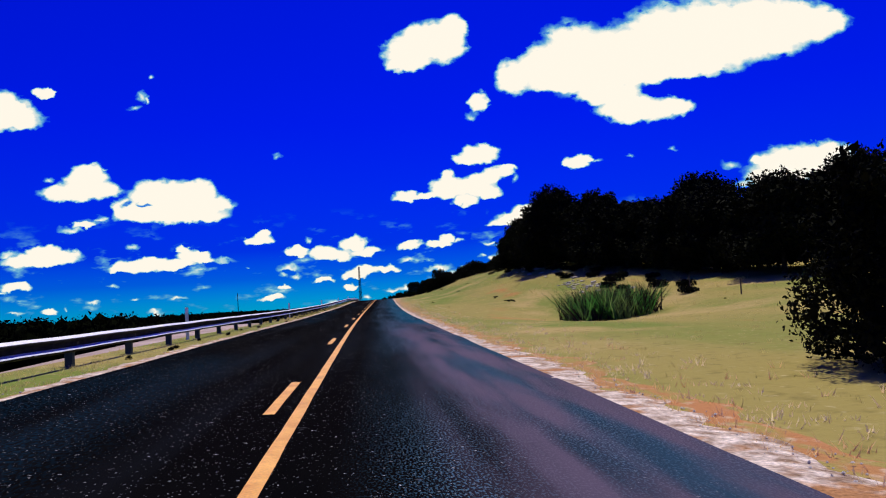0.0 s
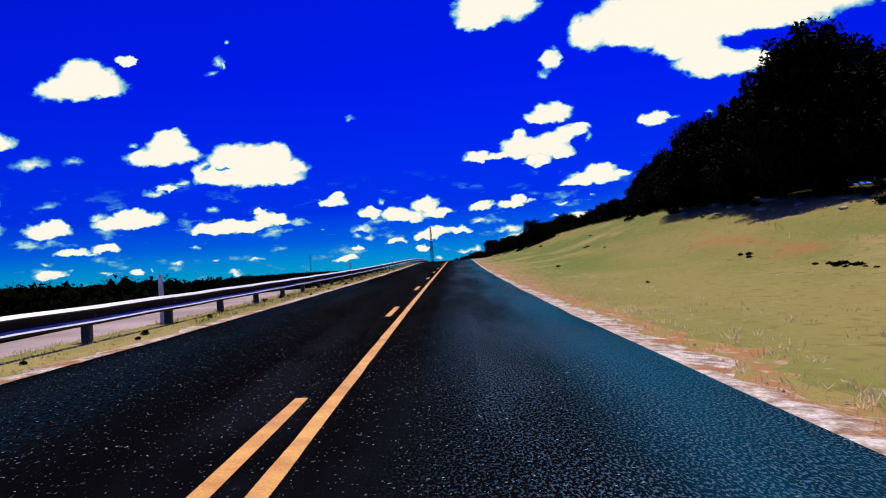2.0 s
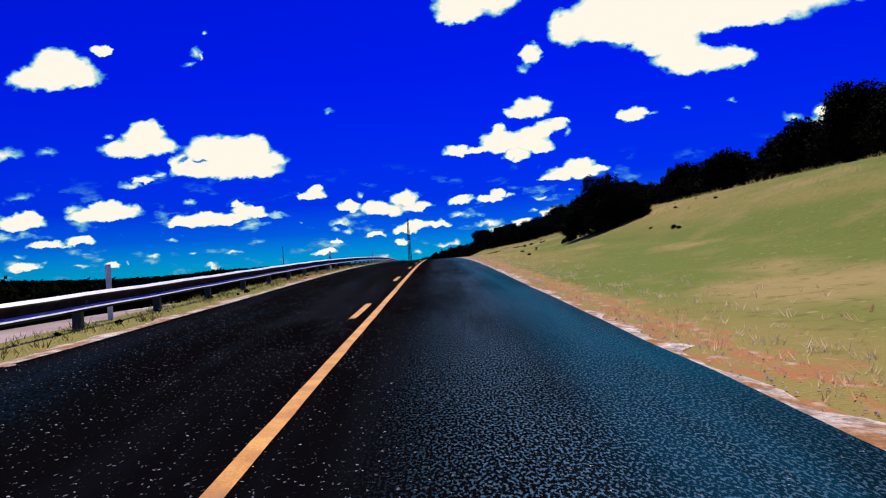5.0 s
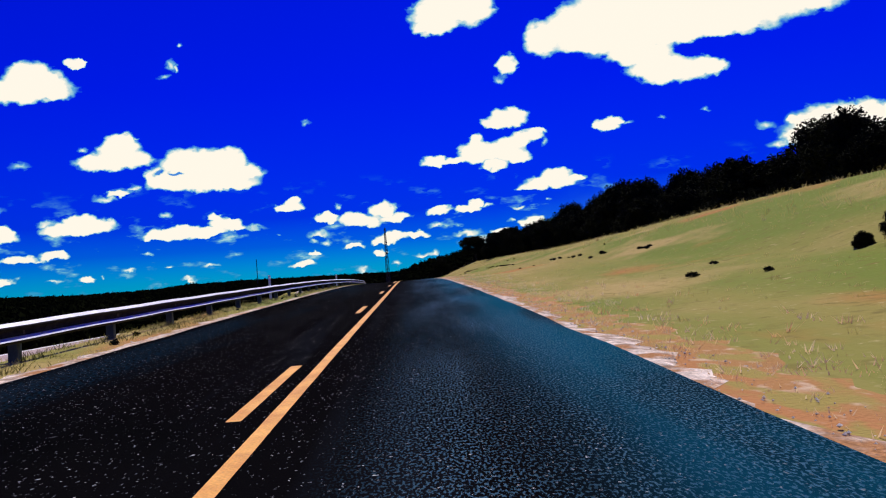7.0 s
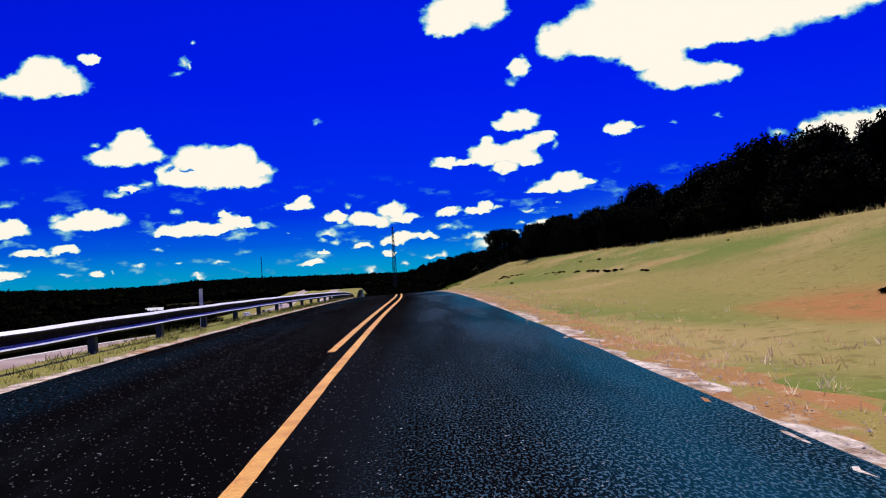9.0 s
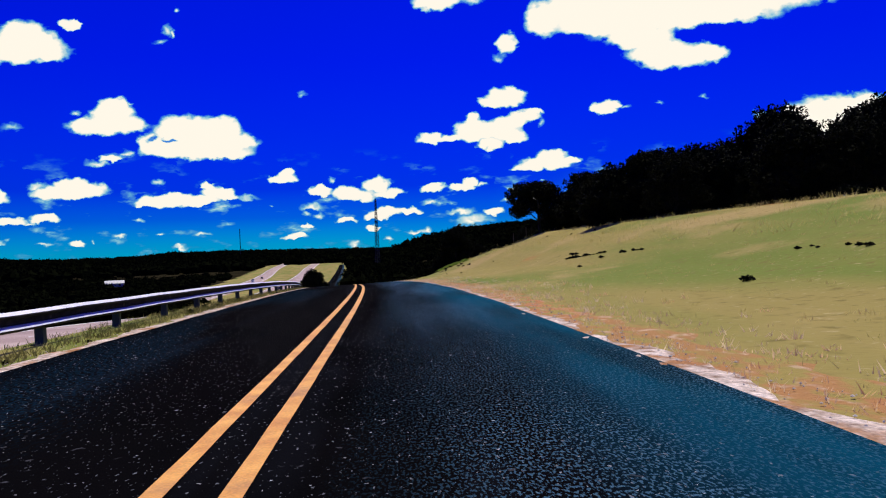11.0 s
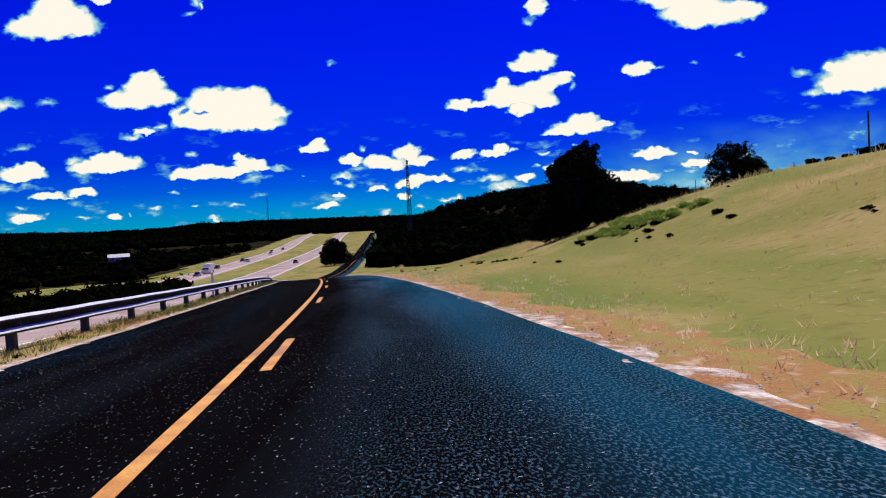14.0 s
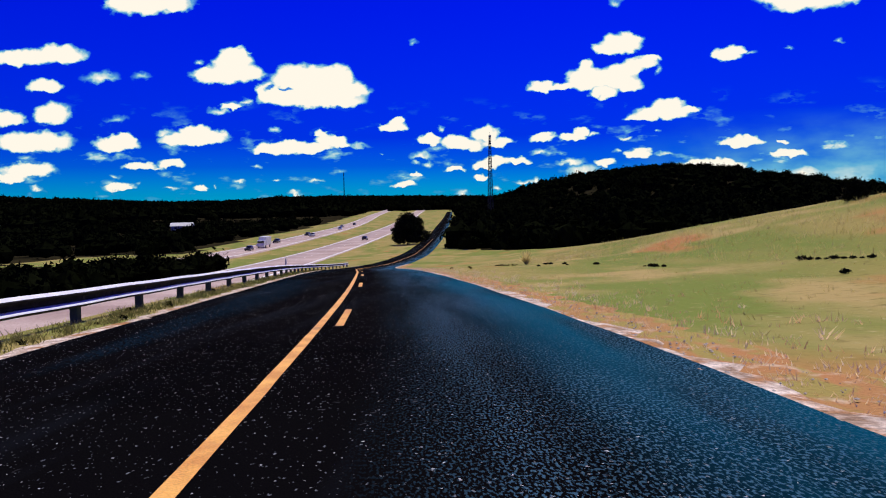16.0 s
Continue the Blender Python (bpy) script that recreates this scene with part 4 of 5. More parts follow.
# the grove before the road falls
plant(2, 20.3, 318.0, 1.06, 70, 0.2)
plant(2, 25.4, 325.0, 0.9, 200)
plant(1, 24.2, 312.0, 0.84, 10, 0.3)
plant(1, 27.5, 319.0, 0.88, 60, 0.3)
plant(4, 22.0, 317.4, 0.44)
plant(1, 24.6, 319.5, 0.64, 110, 0.3)
plant(1, 23.4, 305.0, 0.70, 80, 0.3)
plant(4, 22.0, 297.0, 0.92, 50, 0.3)
plant(3, 23.8, 288.5, 0.66, 140, 0.3)
plant(2, 24.9, 295.0, 1.02, 20, 0.3)
for k in range(14):
    plant((1, 4, 0, 3, 4)[k % 5], 25.6 + 1.4 * (k % 3) + k * 0.3, 315 - k * 2.7, random.uniform(0.62, 0.86), None, 0.5)
for k in range(9):
    plant((0, 1)[k % 2], 34 + k * 0.6, 312 - k * 4.2, random.uniform(0.74, 0.92))
# the last two
plant(5, 15.1, 364.0, 1.08, 15, 0.75)
plant(4, 12.9, 365.0, 0.58)
plant(1, 17.4, 366.0, 0.56, 30, 0.4)
plant(4, 18.9, 364.5, 0.5)
plant(4, 16.6, 362.6, 0.44)
plant(4, 14.4, 361.8, 0.36)
plant(3, 26.0, 360.0, 0.60, 120)
plant(2, 28.0, 361.0, 0.52, 40, 0.4)
plant(4, 27.6, 366.5, 0.34)
for x, y, s in ((20.6, 392.5, 0.28), (22.4, 391.0, 0.36), (24.5, 392.0, 0.42), (18.9, 396.0, 0.24)):
    plant(4, x, y, s)
for k in range(7):
    plant(4, 38 + k * 5 + random.uniform(-1, 1), 424 + 5 * math.sin(k * 2), random.uniform(0.3, 0.5))
# the oak between the two roads
plant(4, -33.5, 602.0, 1.9, 33)

# ---- woods, far off ----
def woods(name, label, spots, seed, low, high, jag=0.12):
    """A wood of many rounded crowns as one mesh."""
    rng = np.random.default_rng(seed)
    bm = bmesh.new()
    bmesh.ops.create_icosphere(bm, subdivisions=1, radius=1.0)
    base = np.array([v.co for v in bm.verts])
    tri = np.array([[v.index for v in f.verts] for f in bm.faces])
    bm.free()
    V, F, leaves, size = [], [], 96, len(base) + 96 * 3
    sprays = np.arange(leaves * 3).reshape(-1, 3) + len(base)
    for i, (x, y) in enumerate(spots):
        r = rng.uniform(low, high)
        k = rng.normal(size=(5, 3)) * 2.2
        bumps = sum(np.sin(base @ k[q] + q) for q in range(5)) * 0.09 + rng.normal(size=len(base)) * jag
        axes = np.array([r, r, r * rng.uniform(0.75, 1.1)])
        v = base * (0.93 + bumps)[:, None] * axes
        # sprays of foliage standing out of each crown
        out = rng.normal(size=(leaves, 3))
        out[:, 2] = np.abs(out[:, 2]) * 1.1 - 0.25
        out /= np.linalg.norm(out, axis=1)[:, None]
        swell = 1.0 + sum(np.sin(out @ k[q] + q) for q in range(5)) * 0.09
        at = out * (swell * rng.uniform(0.82, 1.1, leaves))[:, None] * axes
        tips = at[:, None, :] + rng.normal(size=(leaves, 3, 3)) * r * 0.13
        V.append(np.concatenate([v, tips.reshape(-1, 3)]) + np.array([x, y, float(land(x, y)) + r * 0.47]))
        F.append(np.concatenate([tri, sprays]) + i * size)
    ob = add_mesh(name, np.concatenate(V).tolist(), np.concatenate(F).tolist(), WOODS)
    return tagged(ob, label, "woods", kind="stuff")


rng = np.random.default_rng(5)
HOMES = [(-190, 790), (-420, 860), (-372, 880)]


def scatter(n, x0, x1, y0, y1):
    x, y = rng.uniform(x0, x1, n), rng.uniform(y0, y1, n)
    k = wooded(x, y)
    for hx, hy in [*HOMES, (-108, 535)]:      # a glade in front of each house, and one more
        along_, aside = (hy - y), (x - hx) - (hy - y) * 0.42
        k &= ~((along_ > -14) & (along_ < 75) & (np.abs(aside) < 11))
    return list(zip(x[k], y[k]))


woods("woods", "dark evergreen woods beside and between the highway carriageways", scatter(9000, -78, -36, -60, 505)[:1500], 6, 1.4, 2.6)
woods("woods", "dark evergreen woods covering the slope beyond the highway", scatter(2300, -330, -70, 60, 900), 1, 2.2, 3.7)
woods("woods", "dark evergreen woods covering the slope beyond the highway", scatter(1800, -1500, -250, 200, 1700), 2, 5.0, 8.5)
woods("woods", "dark wooded hill rising beyond the valley", scatter(1000, -60, 120, 520, 800) + scatter(2800, -80, 480, 600, 1330), 3, 3.2, 5.2)
woods("woods", "dark evergreen woods far across the valley", scatter(2600, -900, -90, 1150, 2500) + scatter(700, -120, 120, 1250, 2300), 7, 6.0, 10.0)
ridge = []
for a in np.linspace(-62, 40, 800):
    for q in range(4):
        r_ = 2120 + q * 140 + rng.uniform(-60, 60)
        ridge.append((r_ * math.sin(radians(a + rng.uniform(-0.1, 0.1))), 345 + r_ * math.cos(radians(a))))
woods("woods", "dark wooded ridge along the horizon", ridge, 4, 6.0, 10.0, 0.09)



def house(x, y, wide, deep, turn, label):
    """A small house in a glade of the woods."""
    h = thing("house", label, "house", "houses in the woods", (x, y, float(land(x, y)) - 0.2), turn)
    bm = bmesh.new()
    box(bm, -wide / 2, wide / 2, -deep / 2, deep / 2, 0, 2.7)
    part("wall", bm, LIMESTONE, h)
    bm = bmesh.new()
    w, d = wide / 2 + 0.5, deep / 2 + 0.6
    c = [bm.verts.new(p) for p in ((-w, -d, 2.6), (w, -d, 2.6), (w, d, 2.6), (-w, d, 2.6), (-w, 0, 4.6), (w, 0, 4.6))]
    for q in ((0, 1, 5, 4), (2, 3, 4, 5), (0, 4, 3), (1, 2, 5), (3, 2, 1, 0)):
        bm.faces.new([c[i] for i in q])
    part("roof", bm, ROOFING, h, "pale metal gable roof")
    for u in (-0.28, 0.28):
        bm = bmesh.new()
        box(bm, wide * u - 0.7, wide * u + 0.7, -deep / 2 - 0.04, -deep / 2 + 0.1, 0.9, 2.0)
        part("window", bm, GLASS, h, "dark window")


for (x, y), w_, d_, a_ in zip(HOMES, (12, 12, 11), (8, 8, 8), (18, 25, -8)):
    house(x, y, w_, d_, a_, "pale stone house with metal roof among dark woods")

# ---- masts ----
def mast(x, y, top, width, label, panels, guyed):
    t = thing("mast", label, "radio mast", "", (x, y, float(land(x, y)) - 1.0))
    h = top - float(land(x, y)) + 1.0
    legs = [(width * math.cos(a), width * math.sin(a)) for a in (0.5, 0.5 + math.tau / 3, 0.5 + 2 * math.tau / 3)]
    taper = lambda z: 1.0 - 0.72 * z / h if not guyed else 1.0
    for lx, ly in legs:
        bm = bmesh.new()
        tube(bm, [(lx, ly, 0), (lx * taper(h), ly * taper(h), h)], [0.34, 0.2], 5)
        part("leg", bm, MAST_STEEL, t)
    for i in range(panels):
        z0, z1 = h * i / panels, h * (i + 1) / panels
        for a in range(3):
            p, q = legs[a], legs[(a + 1) % 3]
            for (u, zu), (w, zw) in (((p, z0), (q, z1)), ((q, z0), (p, z1)), ((p, z1), (q, z1))):
                bm = bmesh.new()
                tube(bm, [(u[0] * taper(zu), u[1] * taper(zu), zu), (w[0] * taper(zw), w[1] * taper(zw), zw)], [0.17, 0.14], 4)
                part("brace", bm, MAST_STEEL, t)
    bm = bmesh.new()
    tube(bm, [(0, 0, h), (0, 0, h + 2.5)], [0.08, 0.04], 5)
    part("antenna", bm, MAST_STEEL, t)
    if not guyed:
        for k in range(3):
            bm = bmesh.new()
            box(bm, -0.25, 0.25, -0.25, 0.25, -1.2, 1.2, 0.05)
            o = part("aerial_panel", bm, PLASTIC, t)
            o.matrix_basis = pose(0.9 * math.cos(k * 2.1), 0.9 * math.sin(k * 2.1), h - 1.5)


mast(-10.0, 1033.0, 59.5, 3.0, "tall grey lattice radio mast standing on the wooded hill", 16, False)
mast(-300.0, 1815.0, 61.0, 0.7, "thin lattice mast far beyond the woods", 8, True)

# ---- grass and weeds ----
def tufts(name, label, spots, seed, height, width, blades, material):
    """Many tufts of narrow blades, as one mesh."""
    rng = np.random.default_rng(seed)
    n = len(spots)
    P = np.array(spots)
    z = land(P[:, 0], P[:, 1]) - 0.03
    idx = np.repeat(np.arange(n), blades)
    m = len(idx)
    h = height * rng.uniform(0.5, 1.25, n)[idx] * rng.uniform(0.6, 1.1, m)
    ang = rng.uniform(0, math.tau, m)
    bx = P[idx, 0] + rng.normal(size=m) * width
    by = P[idx, 1] + rng.normal(size=m) * width
    lean = rng.uniform(0.25, 1.1, m) * h
    la = rng.uniform(0, math.tau, m)
    w = 0.007 + 0.022 * h
    v = np.empty((m, 3, 3))
    v[:, 0] = np.stack([bx - np.cos(ang) * w, by - np.sin(ang) * w, z[idx]], 1)
    v[:, 1] = np.stack([bx + np.cos(ang) * w, by + np.sin(ang) * w, z[idx]], 1)
    v[:, 2] = np.stack([bx + np.cos(la) * lean, by + np.sin(la) * lean, z[idx] + h], 1)
    return tagged(add_mesh(name, v.reshape(-1, 3).tolist(), np.arange(m * 3).reshape(-1, 3).tolist(), material), label, "grass", kind="stuff")


def strew(n, d0, d1, y0, y1, seed, power=1.0):
    r = np.random.default_rng(seed)
    y = r.uniform(y0, y1, n)
    d = d0 + (d1 - d0) * r.uniform(0, 1, n) ** power
    return list(zip(road_x(y) + d, y))


tufts("grass", "dry tan grass tufts over the bank", strew(9000, 4.4, 20, -2, 430, 21, 1.0), 31, 0.085, 0.09, 5, BLADE)
tufts("grass", "taller pale grass along the top of the bank", strew(3500, 14, 24, 40, 440, 22) + strew(1800, 19, 32, 365, 450, 27), 32, 0.30, 0.12, 5, BLADE)
tufts("grass", "pale grass fringe beside the gravel shoulder", strew(7000, 3.75, 5.3, -2, 420, 23, 1.7), 33, 0.085, 0.06, 6, PALE_BLADE)
tufts("grass", "bleached tall stalks standing in the roadside dirt", strew(2600, 3.9, 6.8, -2, 420, 29, 1.6), 38, 0.12, 0.05, 7, PALE_BLADE)
tufts("grass", "dry grass on the verge under the guardrail", strew(9000, -5.7, -3.95, -2, 440, 24), 34, 0.085, 0.08, 5, BLADE)
tufts("weeds", "olive weeds along the verge under the guardrail", strew(1500, -5.4, -4.2, 60, 430, 25) + strew(1500, -4.7, -4.1, 225, 430, 28), 35, 0.15, 0.10, 12, OLIVE_BLADE)


def shrub_kind(name, seed, radius, height, count, leaf, material, label, group, category="shrub"):
    rng = random.Random(seed)
    t = new(name)
    tagged(t, label, category, group)
    lobes = [(radius * 0.6 * math.cos(k * 2.4) * math.sqrt(k / 7), radius * 0.6 * math.sin(k * 2.4) * math.sqrt(k / 7), height * rng.uniform(0.3, 0.62), radius * 0.55, height * 0.42) for k in range(8)]
    for k in range(4):
        bm = bmesh.new()
        l = lobes[k * 2]
        tube(bm, [(0, 0, -0.1), (l[0] * 0.5, l[1] * 0.5, l[2] * 0.6), (l[0], l[1], l[2] + height * 0.2)], [0.02 * height + 0.008, 0.012 * height + 0.005, 0.003], 4)
        part("stem", bm, BARK, t)
    v, f = leaf_cloud(lobes, count, leaf, seed)
    add_mesh("foliage", v.tolist(), f.tolist(), material, t)
    return t


def set_out(proto, spots, lo, hi):
    """The first where it was built, copies at the other spots."""
    for i, (x, y, *f) in enumerate(spots):
        s = random.uniform(lo, hi) * (f[0] if f else 1.0)
        m = pose(x, y, float(land(x, y)) - 0.03, 0, 0, random.uniform(0, 360)) @ Matrix.Diagonal((s, s, s, 1))
        ob = proto if i == 0 else copy_thing(proto, Matrix.Identity(4))
        ob.matrix_basis = m


def along(y, d):
    return (float(road_x(y)) + d, y)


def pebbles(name, label, spots, seed, low, high, material):
    """Loose stones of eight faces each, as one mesh."""
    r = np.random.default_rng(seed)
    P = np.array(spots)
    n = len(P)
    base = np.array([(1, 0, 0), (-1, 0, 0), (0, 1, 0), (0, -1, 0), (0, 0, 0.7), (0, 0, -0.7)], float)
    tri = np.array([(0, 2, 4), (2, 1, 4), (1, 3, 4), (3, 0, 4), (2, 0, 5), (1, 2, 5), (3, 1, 5), (0, 3, 5)])
    size = (low + (high - low) * r.uniform(0, 1, n) ** 2.5)[:, None, None]
    v = base[None] * size * r.uniform(0.6, 1.3, (n, 6, 3))
    v += np.stack([P[:, 0], P[:, 1], land(P[:, 0], P[:, 1]) + 0.02], 1)[:, None, :]
    f = tri[None] + (np.arange(n) * 6)[:, None, None]
    return tagged(add_mesh(name, v.reshape(-1, 3).tolist(), f.reshape(-1, 3).tolist(), material), label, "gravel", kind="stuff")


pebbles("gravel", "loose pale stones along the edge of the asphalt", strew(9000, 3.5, 4.15, -2, 420, 51, 1.3), 53, 0.008, 0.022, LIMESTONE)
pebbles("gravel", "loose pale stones along the edge of the asphalt", strew(4000, -4.15, -3.6, -2, 420, 54), 55, 0.008, 0.020, LIMESTONE)
weed = shrub_kind("weed_clump", 41, 0.22, 0.22, 170, 0.05, LEAF, "small dark weed clump on the dry grass", "weed clumps", "weed")
spots = []
for k in range(58):                      # most of them stand along an old furrow half way up the bank
    y = random.uniform(40, 420)
    for q in range(random.randint(1, 4)):
        spots.append(along(y + 0.5 * q + random.uniform(-0.1, 0.1), 12.2 + 0.5 * math.sin(y * 0.05) + random.uniform(-0.2, 0.2)))
for k in range(45):
    spots.append(along(random.uniform(30, 420), random.uniform(7.0, 19.0)))
for k in range(12):
    spots.append((14.3 + 0.09 * k, 280.2 - 0.38 * k))
for k in range(9):
    spots.append((6.7 + 0.11 * k, 372.4 - 0.33 * k))
set_out(weed, spots, 0.3, 0.75)
verge_weed = shrub_kind("verge_weed", 42, 0.2, 0.26, 150, 0.05, LEAF, "dark ragged weed on the verge under the guardrail", "verge weeds", "weed")
set_out(verge_weed, [along(random.uniform(20, 400), random.uniform(-5.0, -4.1)) for k in range(110)], 0.22, 0.5)
bush = tree_kind(43, 2.75, 1.8, 26, 36000, 14, 0.034, clear=0.10, low=-0.06, name="bush", label="dark leafy bush with thin twigs on the grass slope", category="shrub", core=9000)
bush.matrix_basis = pose(8.65, 12.5, float(land(8.65, 12.5)) - 0.05, 0, 0, 60)
scrub = shrub_kind("green_scrub", 44, 0.75, 0.55, 900, 0.07, LEAF_GREEN, "low bright green scrub on the top of the bank", "green scrub")
set_out(scrub, [(10.7 + 2.9 * u + random.uniform(-0.3, 0.3), 341.5 - 9.0 * v + 4.5 * u * (1 - v)) for u in (0.0, 0.2, 0.4, 0.6, 0.8, 1.0) for v in (0.0, 0.12, 0.25, 0.37, 0.5, 0.62, 0.75, 0.87, 1.0) if random.random() < 0.8], 0.28, 0.6)
edge_scrub = shrub_kind("dark_scrub", 45, 0.6, 0.5, 600, 0.08, LEAF, "low dark scrub where the grass meets the trees", "dark scrub")
set_out(edge_scrub, [along(56 + 2.3 * k, 21.0 + 1.1 * math.sin(k * 2.1)) for k in range(24)] + [along(58 + 3.0 * k, 25.0 + 0.8 * math.sin(k * 1.1)) for k in range(18)] + [along(46 + 3.1 * k, 19.5 + 1.2 * math.sin(k * 1.3)) for k in range(26)] + [along(136 + 6.0 * k, 23 + 1.5 * math.sin(k * 1.7)) for k in range(28)]
        + [(20.3 - 0.15 * k, 318.6 + 1.0 * k, 0.55) for k in range(15)] + [(10.3 + 0.18 * k + random.uniform(-0.2, 0.2), 340.5 - 1.0 * k, 0.4) for k in range(9)] + [(*along(326 + 2.6 * k, 13.2 + 0.9 * math.sin(k * 1.9)), 0.5) for k in range(6)], 0.5, 1.25)
tufts("tall_grass", "tall green grass patch on the slope", [(13.9 + min(2.0, max(-2.0, random.gauss(0, 1.0))), 43.6 + min(2.0, max(-2.0, random.gauss(0, 1.1)))) for k in range(230)], 36, 1.55, 0.12, 12, GREEN_BLADE)
tufts("tall_grass", "dark rushes and brown stalks in the grass patch", [(14.0 + min(2.2, max(-2.2, random.gauss(0, 1.2))), 44.0 + min(2.0, max(-2.0, random.gauss(0, 1.1)))) for k in range(260)], 37, 1.6, 0.12, 9, BARK)
yucca = new("yucca")
tagged(yucca, "pale spiky yucca clump at the foot of the bank", "shrub")
for k in range(46):
    a_, u_ = k * 2.399, (k + 0.5) / 46
    bm = bmesh.new()
    tip = Vector((math.cos(a_) * (0.25 + 0.75 * u_), math.sin(a_) * (0.25 + 0.75 * u_), 1.25 - 0.85 * u_))
    side = Vector((-math.sin(a_), math.cos(a_), 0)) * 0.045
    b0, b1, m0, m1, tp = (bm.verts.new(c) for c in (side * -1, side, tip * 0.55 - side + Vector((0, 0, 0.08)), tip * 0.55 + side + Vector((0, 0, 0.08)), tip))
    bm.faces.new((b0, b1, m1, m0))
    bm.faces.new((m0, m1, tp))
    part("leaf", bm, BLADE, yucca)
yucca.matrix_basis = pose(-0.8, 404.0, float(land(-0.8, 404.0)))


# ---- fence and marker posts ----
def fence_post(x, y, h, lean=0.0, brace=False):
    t = thing("fence_post", "thin weathered timber fence post on the bank", "fence post", "fence posts on the bank", (x, y, float(land(x, y)) - 0.3))
    bm = bmesh.new()
    tube(bm, [(0, 0, 0), (lean * 0.5, 0, h * 0.5), (lean, 0, h + 0.3)], [0.04, 0.037, 0.034], 7)
    part("stake", bm, TIMBER, t)
    if brace:
        bm = bmesh.new()
        tube(bm, [(-0.9, 0, 0.2), (lean, 0, h * 0.75)], [0.04, 0.035], 6)
        part("brace", bm, TIMBER, t, "slanting timber brace")


fence_post(20.34, 327.0, 2.0)
fence_post(19.4, 330.7, 1.6)
fence_post(20.8, 321.5, 1.7)
fence_post(30.4, 380.0, 2.5, 0.05, True)
fence_post(36.3, 371.0, 2.6)
fence_post(41.5, 368.5, 2.9)
fence_post(19.5, 39.5, 0.75, 0.04)
fence_post(20.5, 47.8, 0.8, -0.05)
leaner = thing("marker_stake", "slim white stake with red tip leaning on the bank", "marker post", "", (25.4, 297.6, float(land(25.4, 297.6)) - 0.2))
bm = bmesh.new()
tube(bm, [(0, 0, 0), (-0.75, 0, 0.95)], [0.03, 0.028], 6)
part("shaft", bm, PLASTIC, leaner)
bm = bmesh.new()
tube(bm, [(-0.75, 0, 0.95), (-1.05, 0, 1.33)], [0.031, 0.028], 6)
part("tip", bm, RED_PAINT, leaner, "red painted tip")


# ---- stones at the edge of the grove ----
def stone_kind(seed):
    rng = random.Random(seed)
    bm = bmesh.new()
    bmesh.ops.create_icosphere(bm, subdivisions=2, radius=1.0)
    for v in bm.verts:
        v.co *= 1 + 0.3 * noise.noise(v.co * 1.3 + Vector((seed, 0, 0)))
        v.co.z = round(v.co.z * 3) / 3 * 0.5
    return bm


stone = tagged(part("stone", stone_kind(3), LIMESTONE), "pale limestone rock half sunk in the grass", "rock", "rocks at the edge of the grove")
rocks = [along(52 + 2.9 * k, 18.4 + 0.9 * math.sin(k * 2.2)) for k in range(17)] + [along(random.uniform(59, 68), random.uniform(16.6, 18.8)) for k in range(40)]
for i, (x, y) in enumerate(rocks):
    s = random.uniform(0.10, 0.30) if i < 17 else random.uniform(0.07, 0.17)
    m = pose(x, y, float(land(x, y)) + 0.02, 0, 0, random.uniform(0, 360)) @ Matrix.Diagonal((s * 1.7, s, s * 0.8, 1))
    ob = stone if i == 0 else copy_thing(stone, Matrix.Identity(4))
    ob.matrix_basis = m


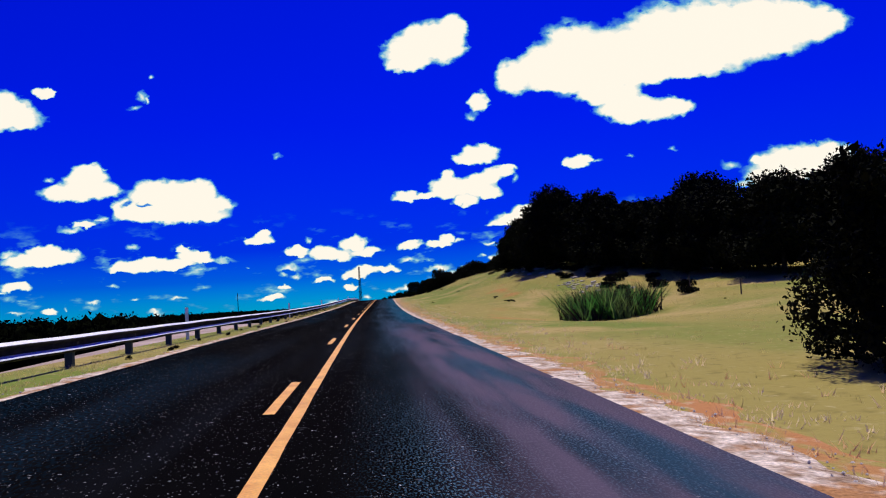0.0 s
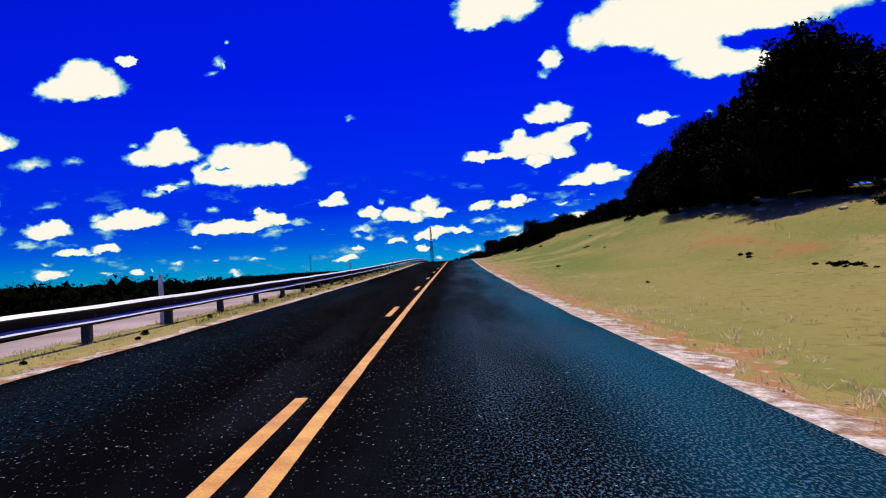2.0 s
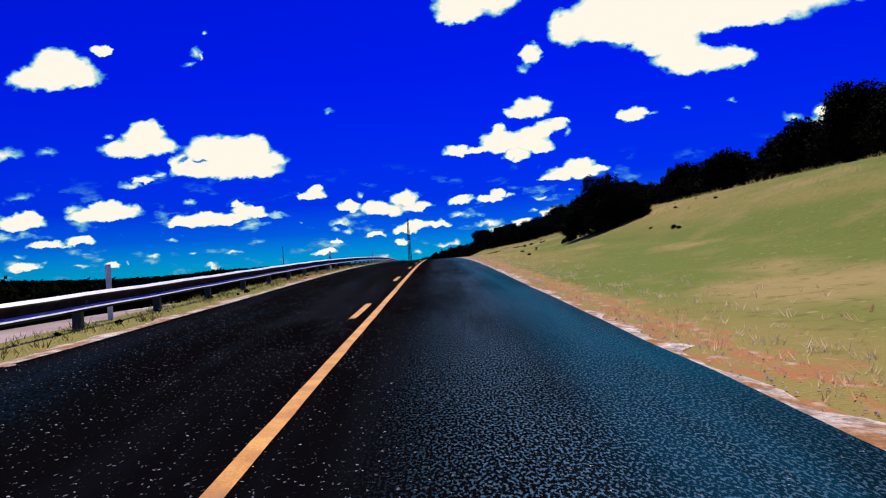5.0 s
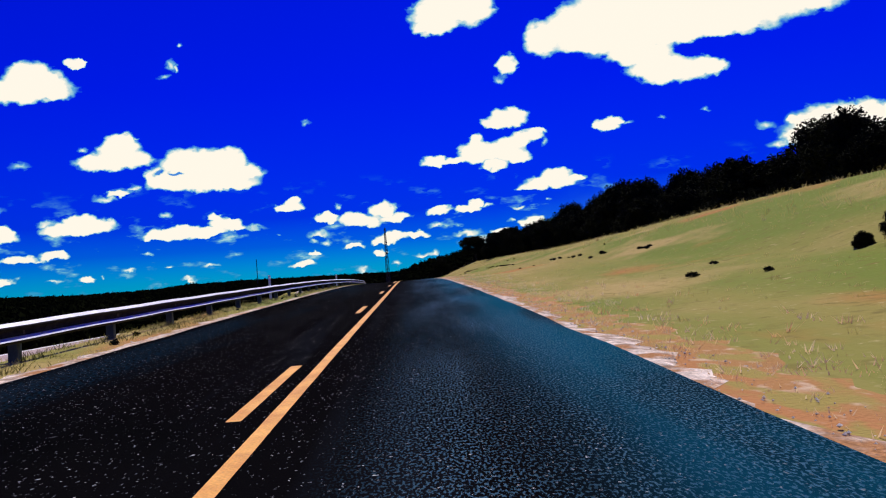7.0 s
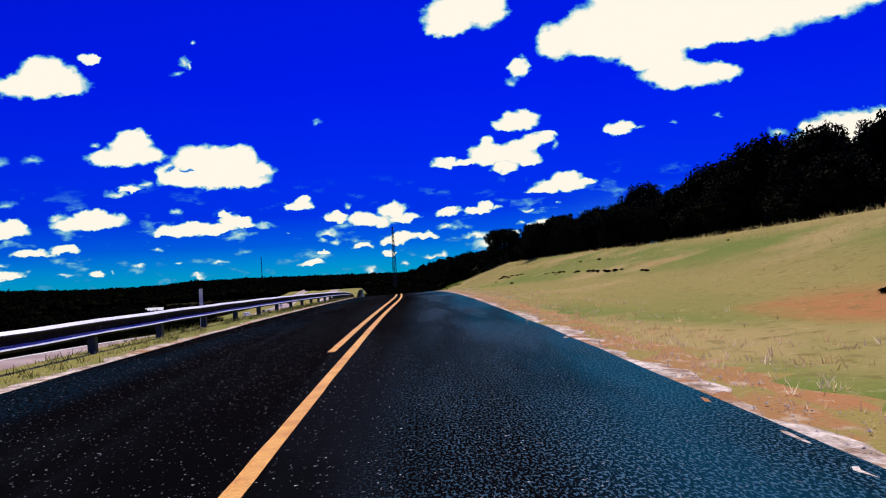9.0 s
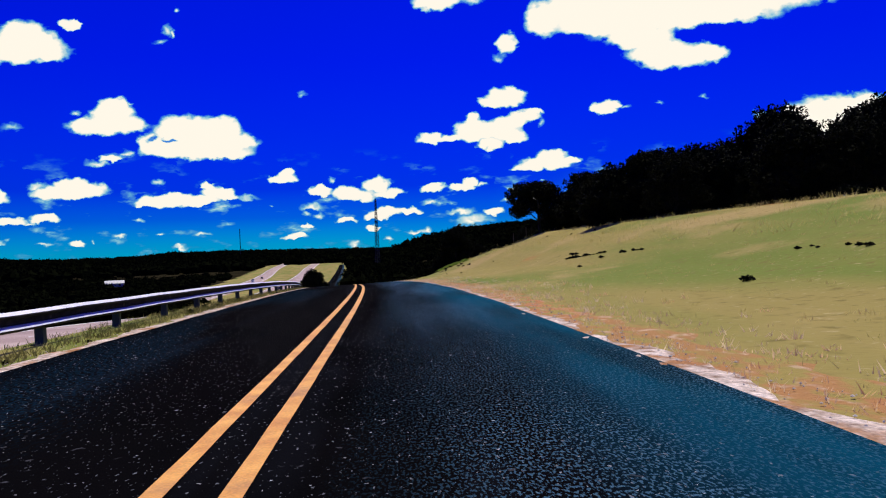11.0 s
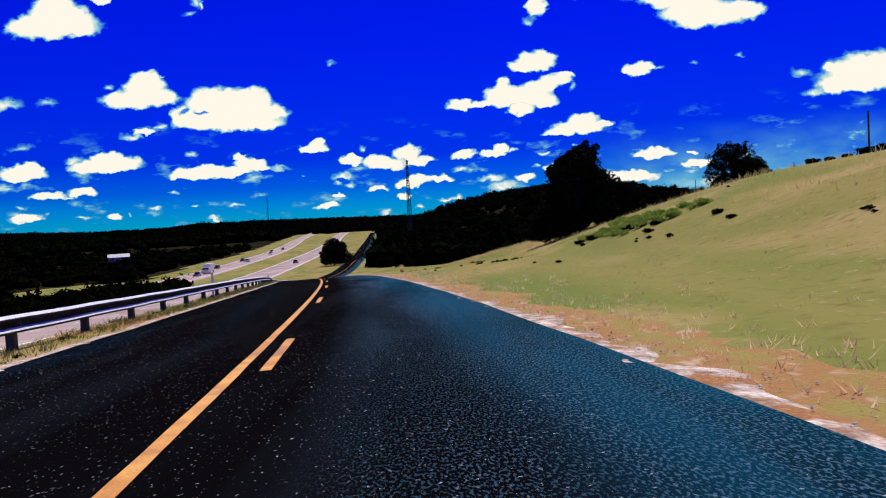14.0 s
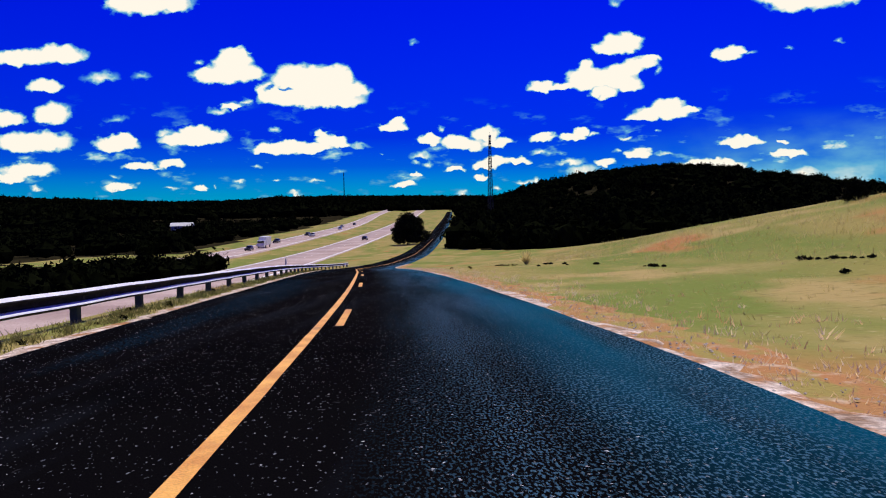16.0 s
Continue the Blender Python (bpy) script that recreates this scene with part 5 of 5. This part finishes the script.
# ---- traffic on the highway, as it stands ----
def vehicle(kind, paint, label, group="cars on the highway"):
    t = new(kind)
    tagged(t, label, "truck" if kind == "lorry" else "car", group)
    big = kind == "lorry"
    L, W_, H_ = (9.0, 2.5, 3.6) if big else (4.6, 1.85, 1.5)
    bm = bmesh.new()
    if big:
        box(bm, -W_ / 2, W_ / 2, -L / 2, L / 2 - 2.4, 0.9, H_, 0.06)
        part("cargo_box", bm, paint, t)
        bm = bmesh.new()
        box(bm, -1.15, 1.15, L / 2 - 2.2, L / 2, 0.5, 2.6, 0.18)
        part("cab", bm, paint, t)
        bm = bmesh.new()
        box(bm, -1.05, 1.05, L / 2 - 0.4, L / 2 + 0.02, 1.6, 2.35, 0.05)
        part("windscreen", bm, GLASS, t, "dark windscreen")
    else:
        box(bm, -W_ / 2, W_ / 2, -L / 2, L / 2, 0.3, 0.86, 0.13)
        part("body", bm, paint, t)
        bm = bmesh.new()
        box(bm, -W_ / 2 + 0.1, W_ / 2 - 0.1, -L / 2 + 0.35, L / 2 - 1.5, 0.84, H_, 0.16)
        for v in bm.verts:
            if v.co.z > 1.15:
                v.co.x *= 0.84
                v.co.y = v.co.y * 0.78 - 0.12
        part("cabin", bm, GLASS, t, "dark glazed cabin")
        bm = bmesh.new()
        box(bm, -W_ / 2 + 0.28, W_ / 2 - 0.28, -L / 2 + 0.75, L / 2 - 2.0, H_ - 0.03, H_ + 0.03, 0.02)
        part("roof", bm, paint, t)
    for sx_ in (-1, 1):
        for sy_ in (-1, 1):
            bm = bmesh.new()
            r = 0.48 if big else 0.33
            bmesh.ops.create_cone(bm, cap_ends=True, segments=14, radius1=r, radius2=r, depth=0.24, matrix=Matrix.Translation((sx_ * (W_ / 2 - 0.13), sy_ * L * 0.31, r)) @ Matrix.Rotation(radians(90), 4, "Y"))
            part("wheel", bm, RUBBER, t, "black wheel")
    return t


def on_highway(ob, line, y, off, away=True):
    x = float(curve(HWY_Y, line, y)) + off
    slope = math.degrees(math.atan2(float(curve(HWY_Y, line, y + 2) - curve(HWY_Y, line, y - 2)), 4.0))
    ob.matrix_basis = pose(x, y, max(float(curve(HWY_Y, HWY_Z, y)), float(land(x, y))) + 0.17, 0, 0, -slope + (0 if away else 180))


on_highway(vehicle("lorry", CAR_WHITE, "white box lorry on the highway", ""), HWY_FAR, 596, 1.8, False)
dark_car = vehicle("car", CAR_DARK, "dark saloon car on the highway")
on_highway(dark_car, HWY_FAR, 577, 1.8, False)
white_car = vehicle("car", CAR_WHITE, "white saloon car on the highway")
on_highway(white_car, HWY_FAR, 605, -1.9, False)
silver_car = vehicle("car", CAR_SILVER, "silver saloon car on the highway")
on_highway(silver_car, HWY_FAR, 676, 1.8, False)
for src, line, y, off, away in ((dark_car, HWY_FAR, 628, -1.9, False), (dark_car, HWY_FAR, 684, -1.9, False), (white_car, HWY_FAR, 760, 1.8, False), (silver_car, HWY_FAR, 800, -1.9, False),
                                (dark_car, HWY_FAR, 842, 1.8, False), (dark_car, HWY_NEAR, 640, 1.8, True)):
    on_highway(copy_thing(src, Matrix.Identity(4)), line, y, off, away)
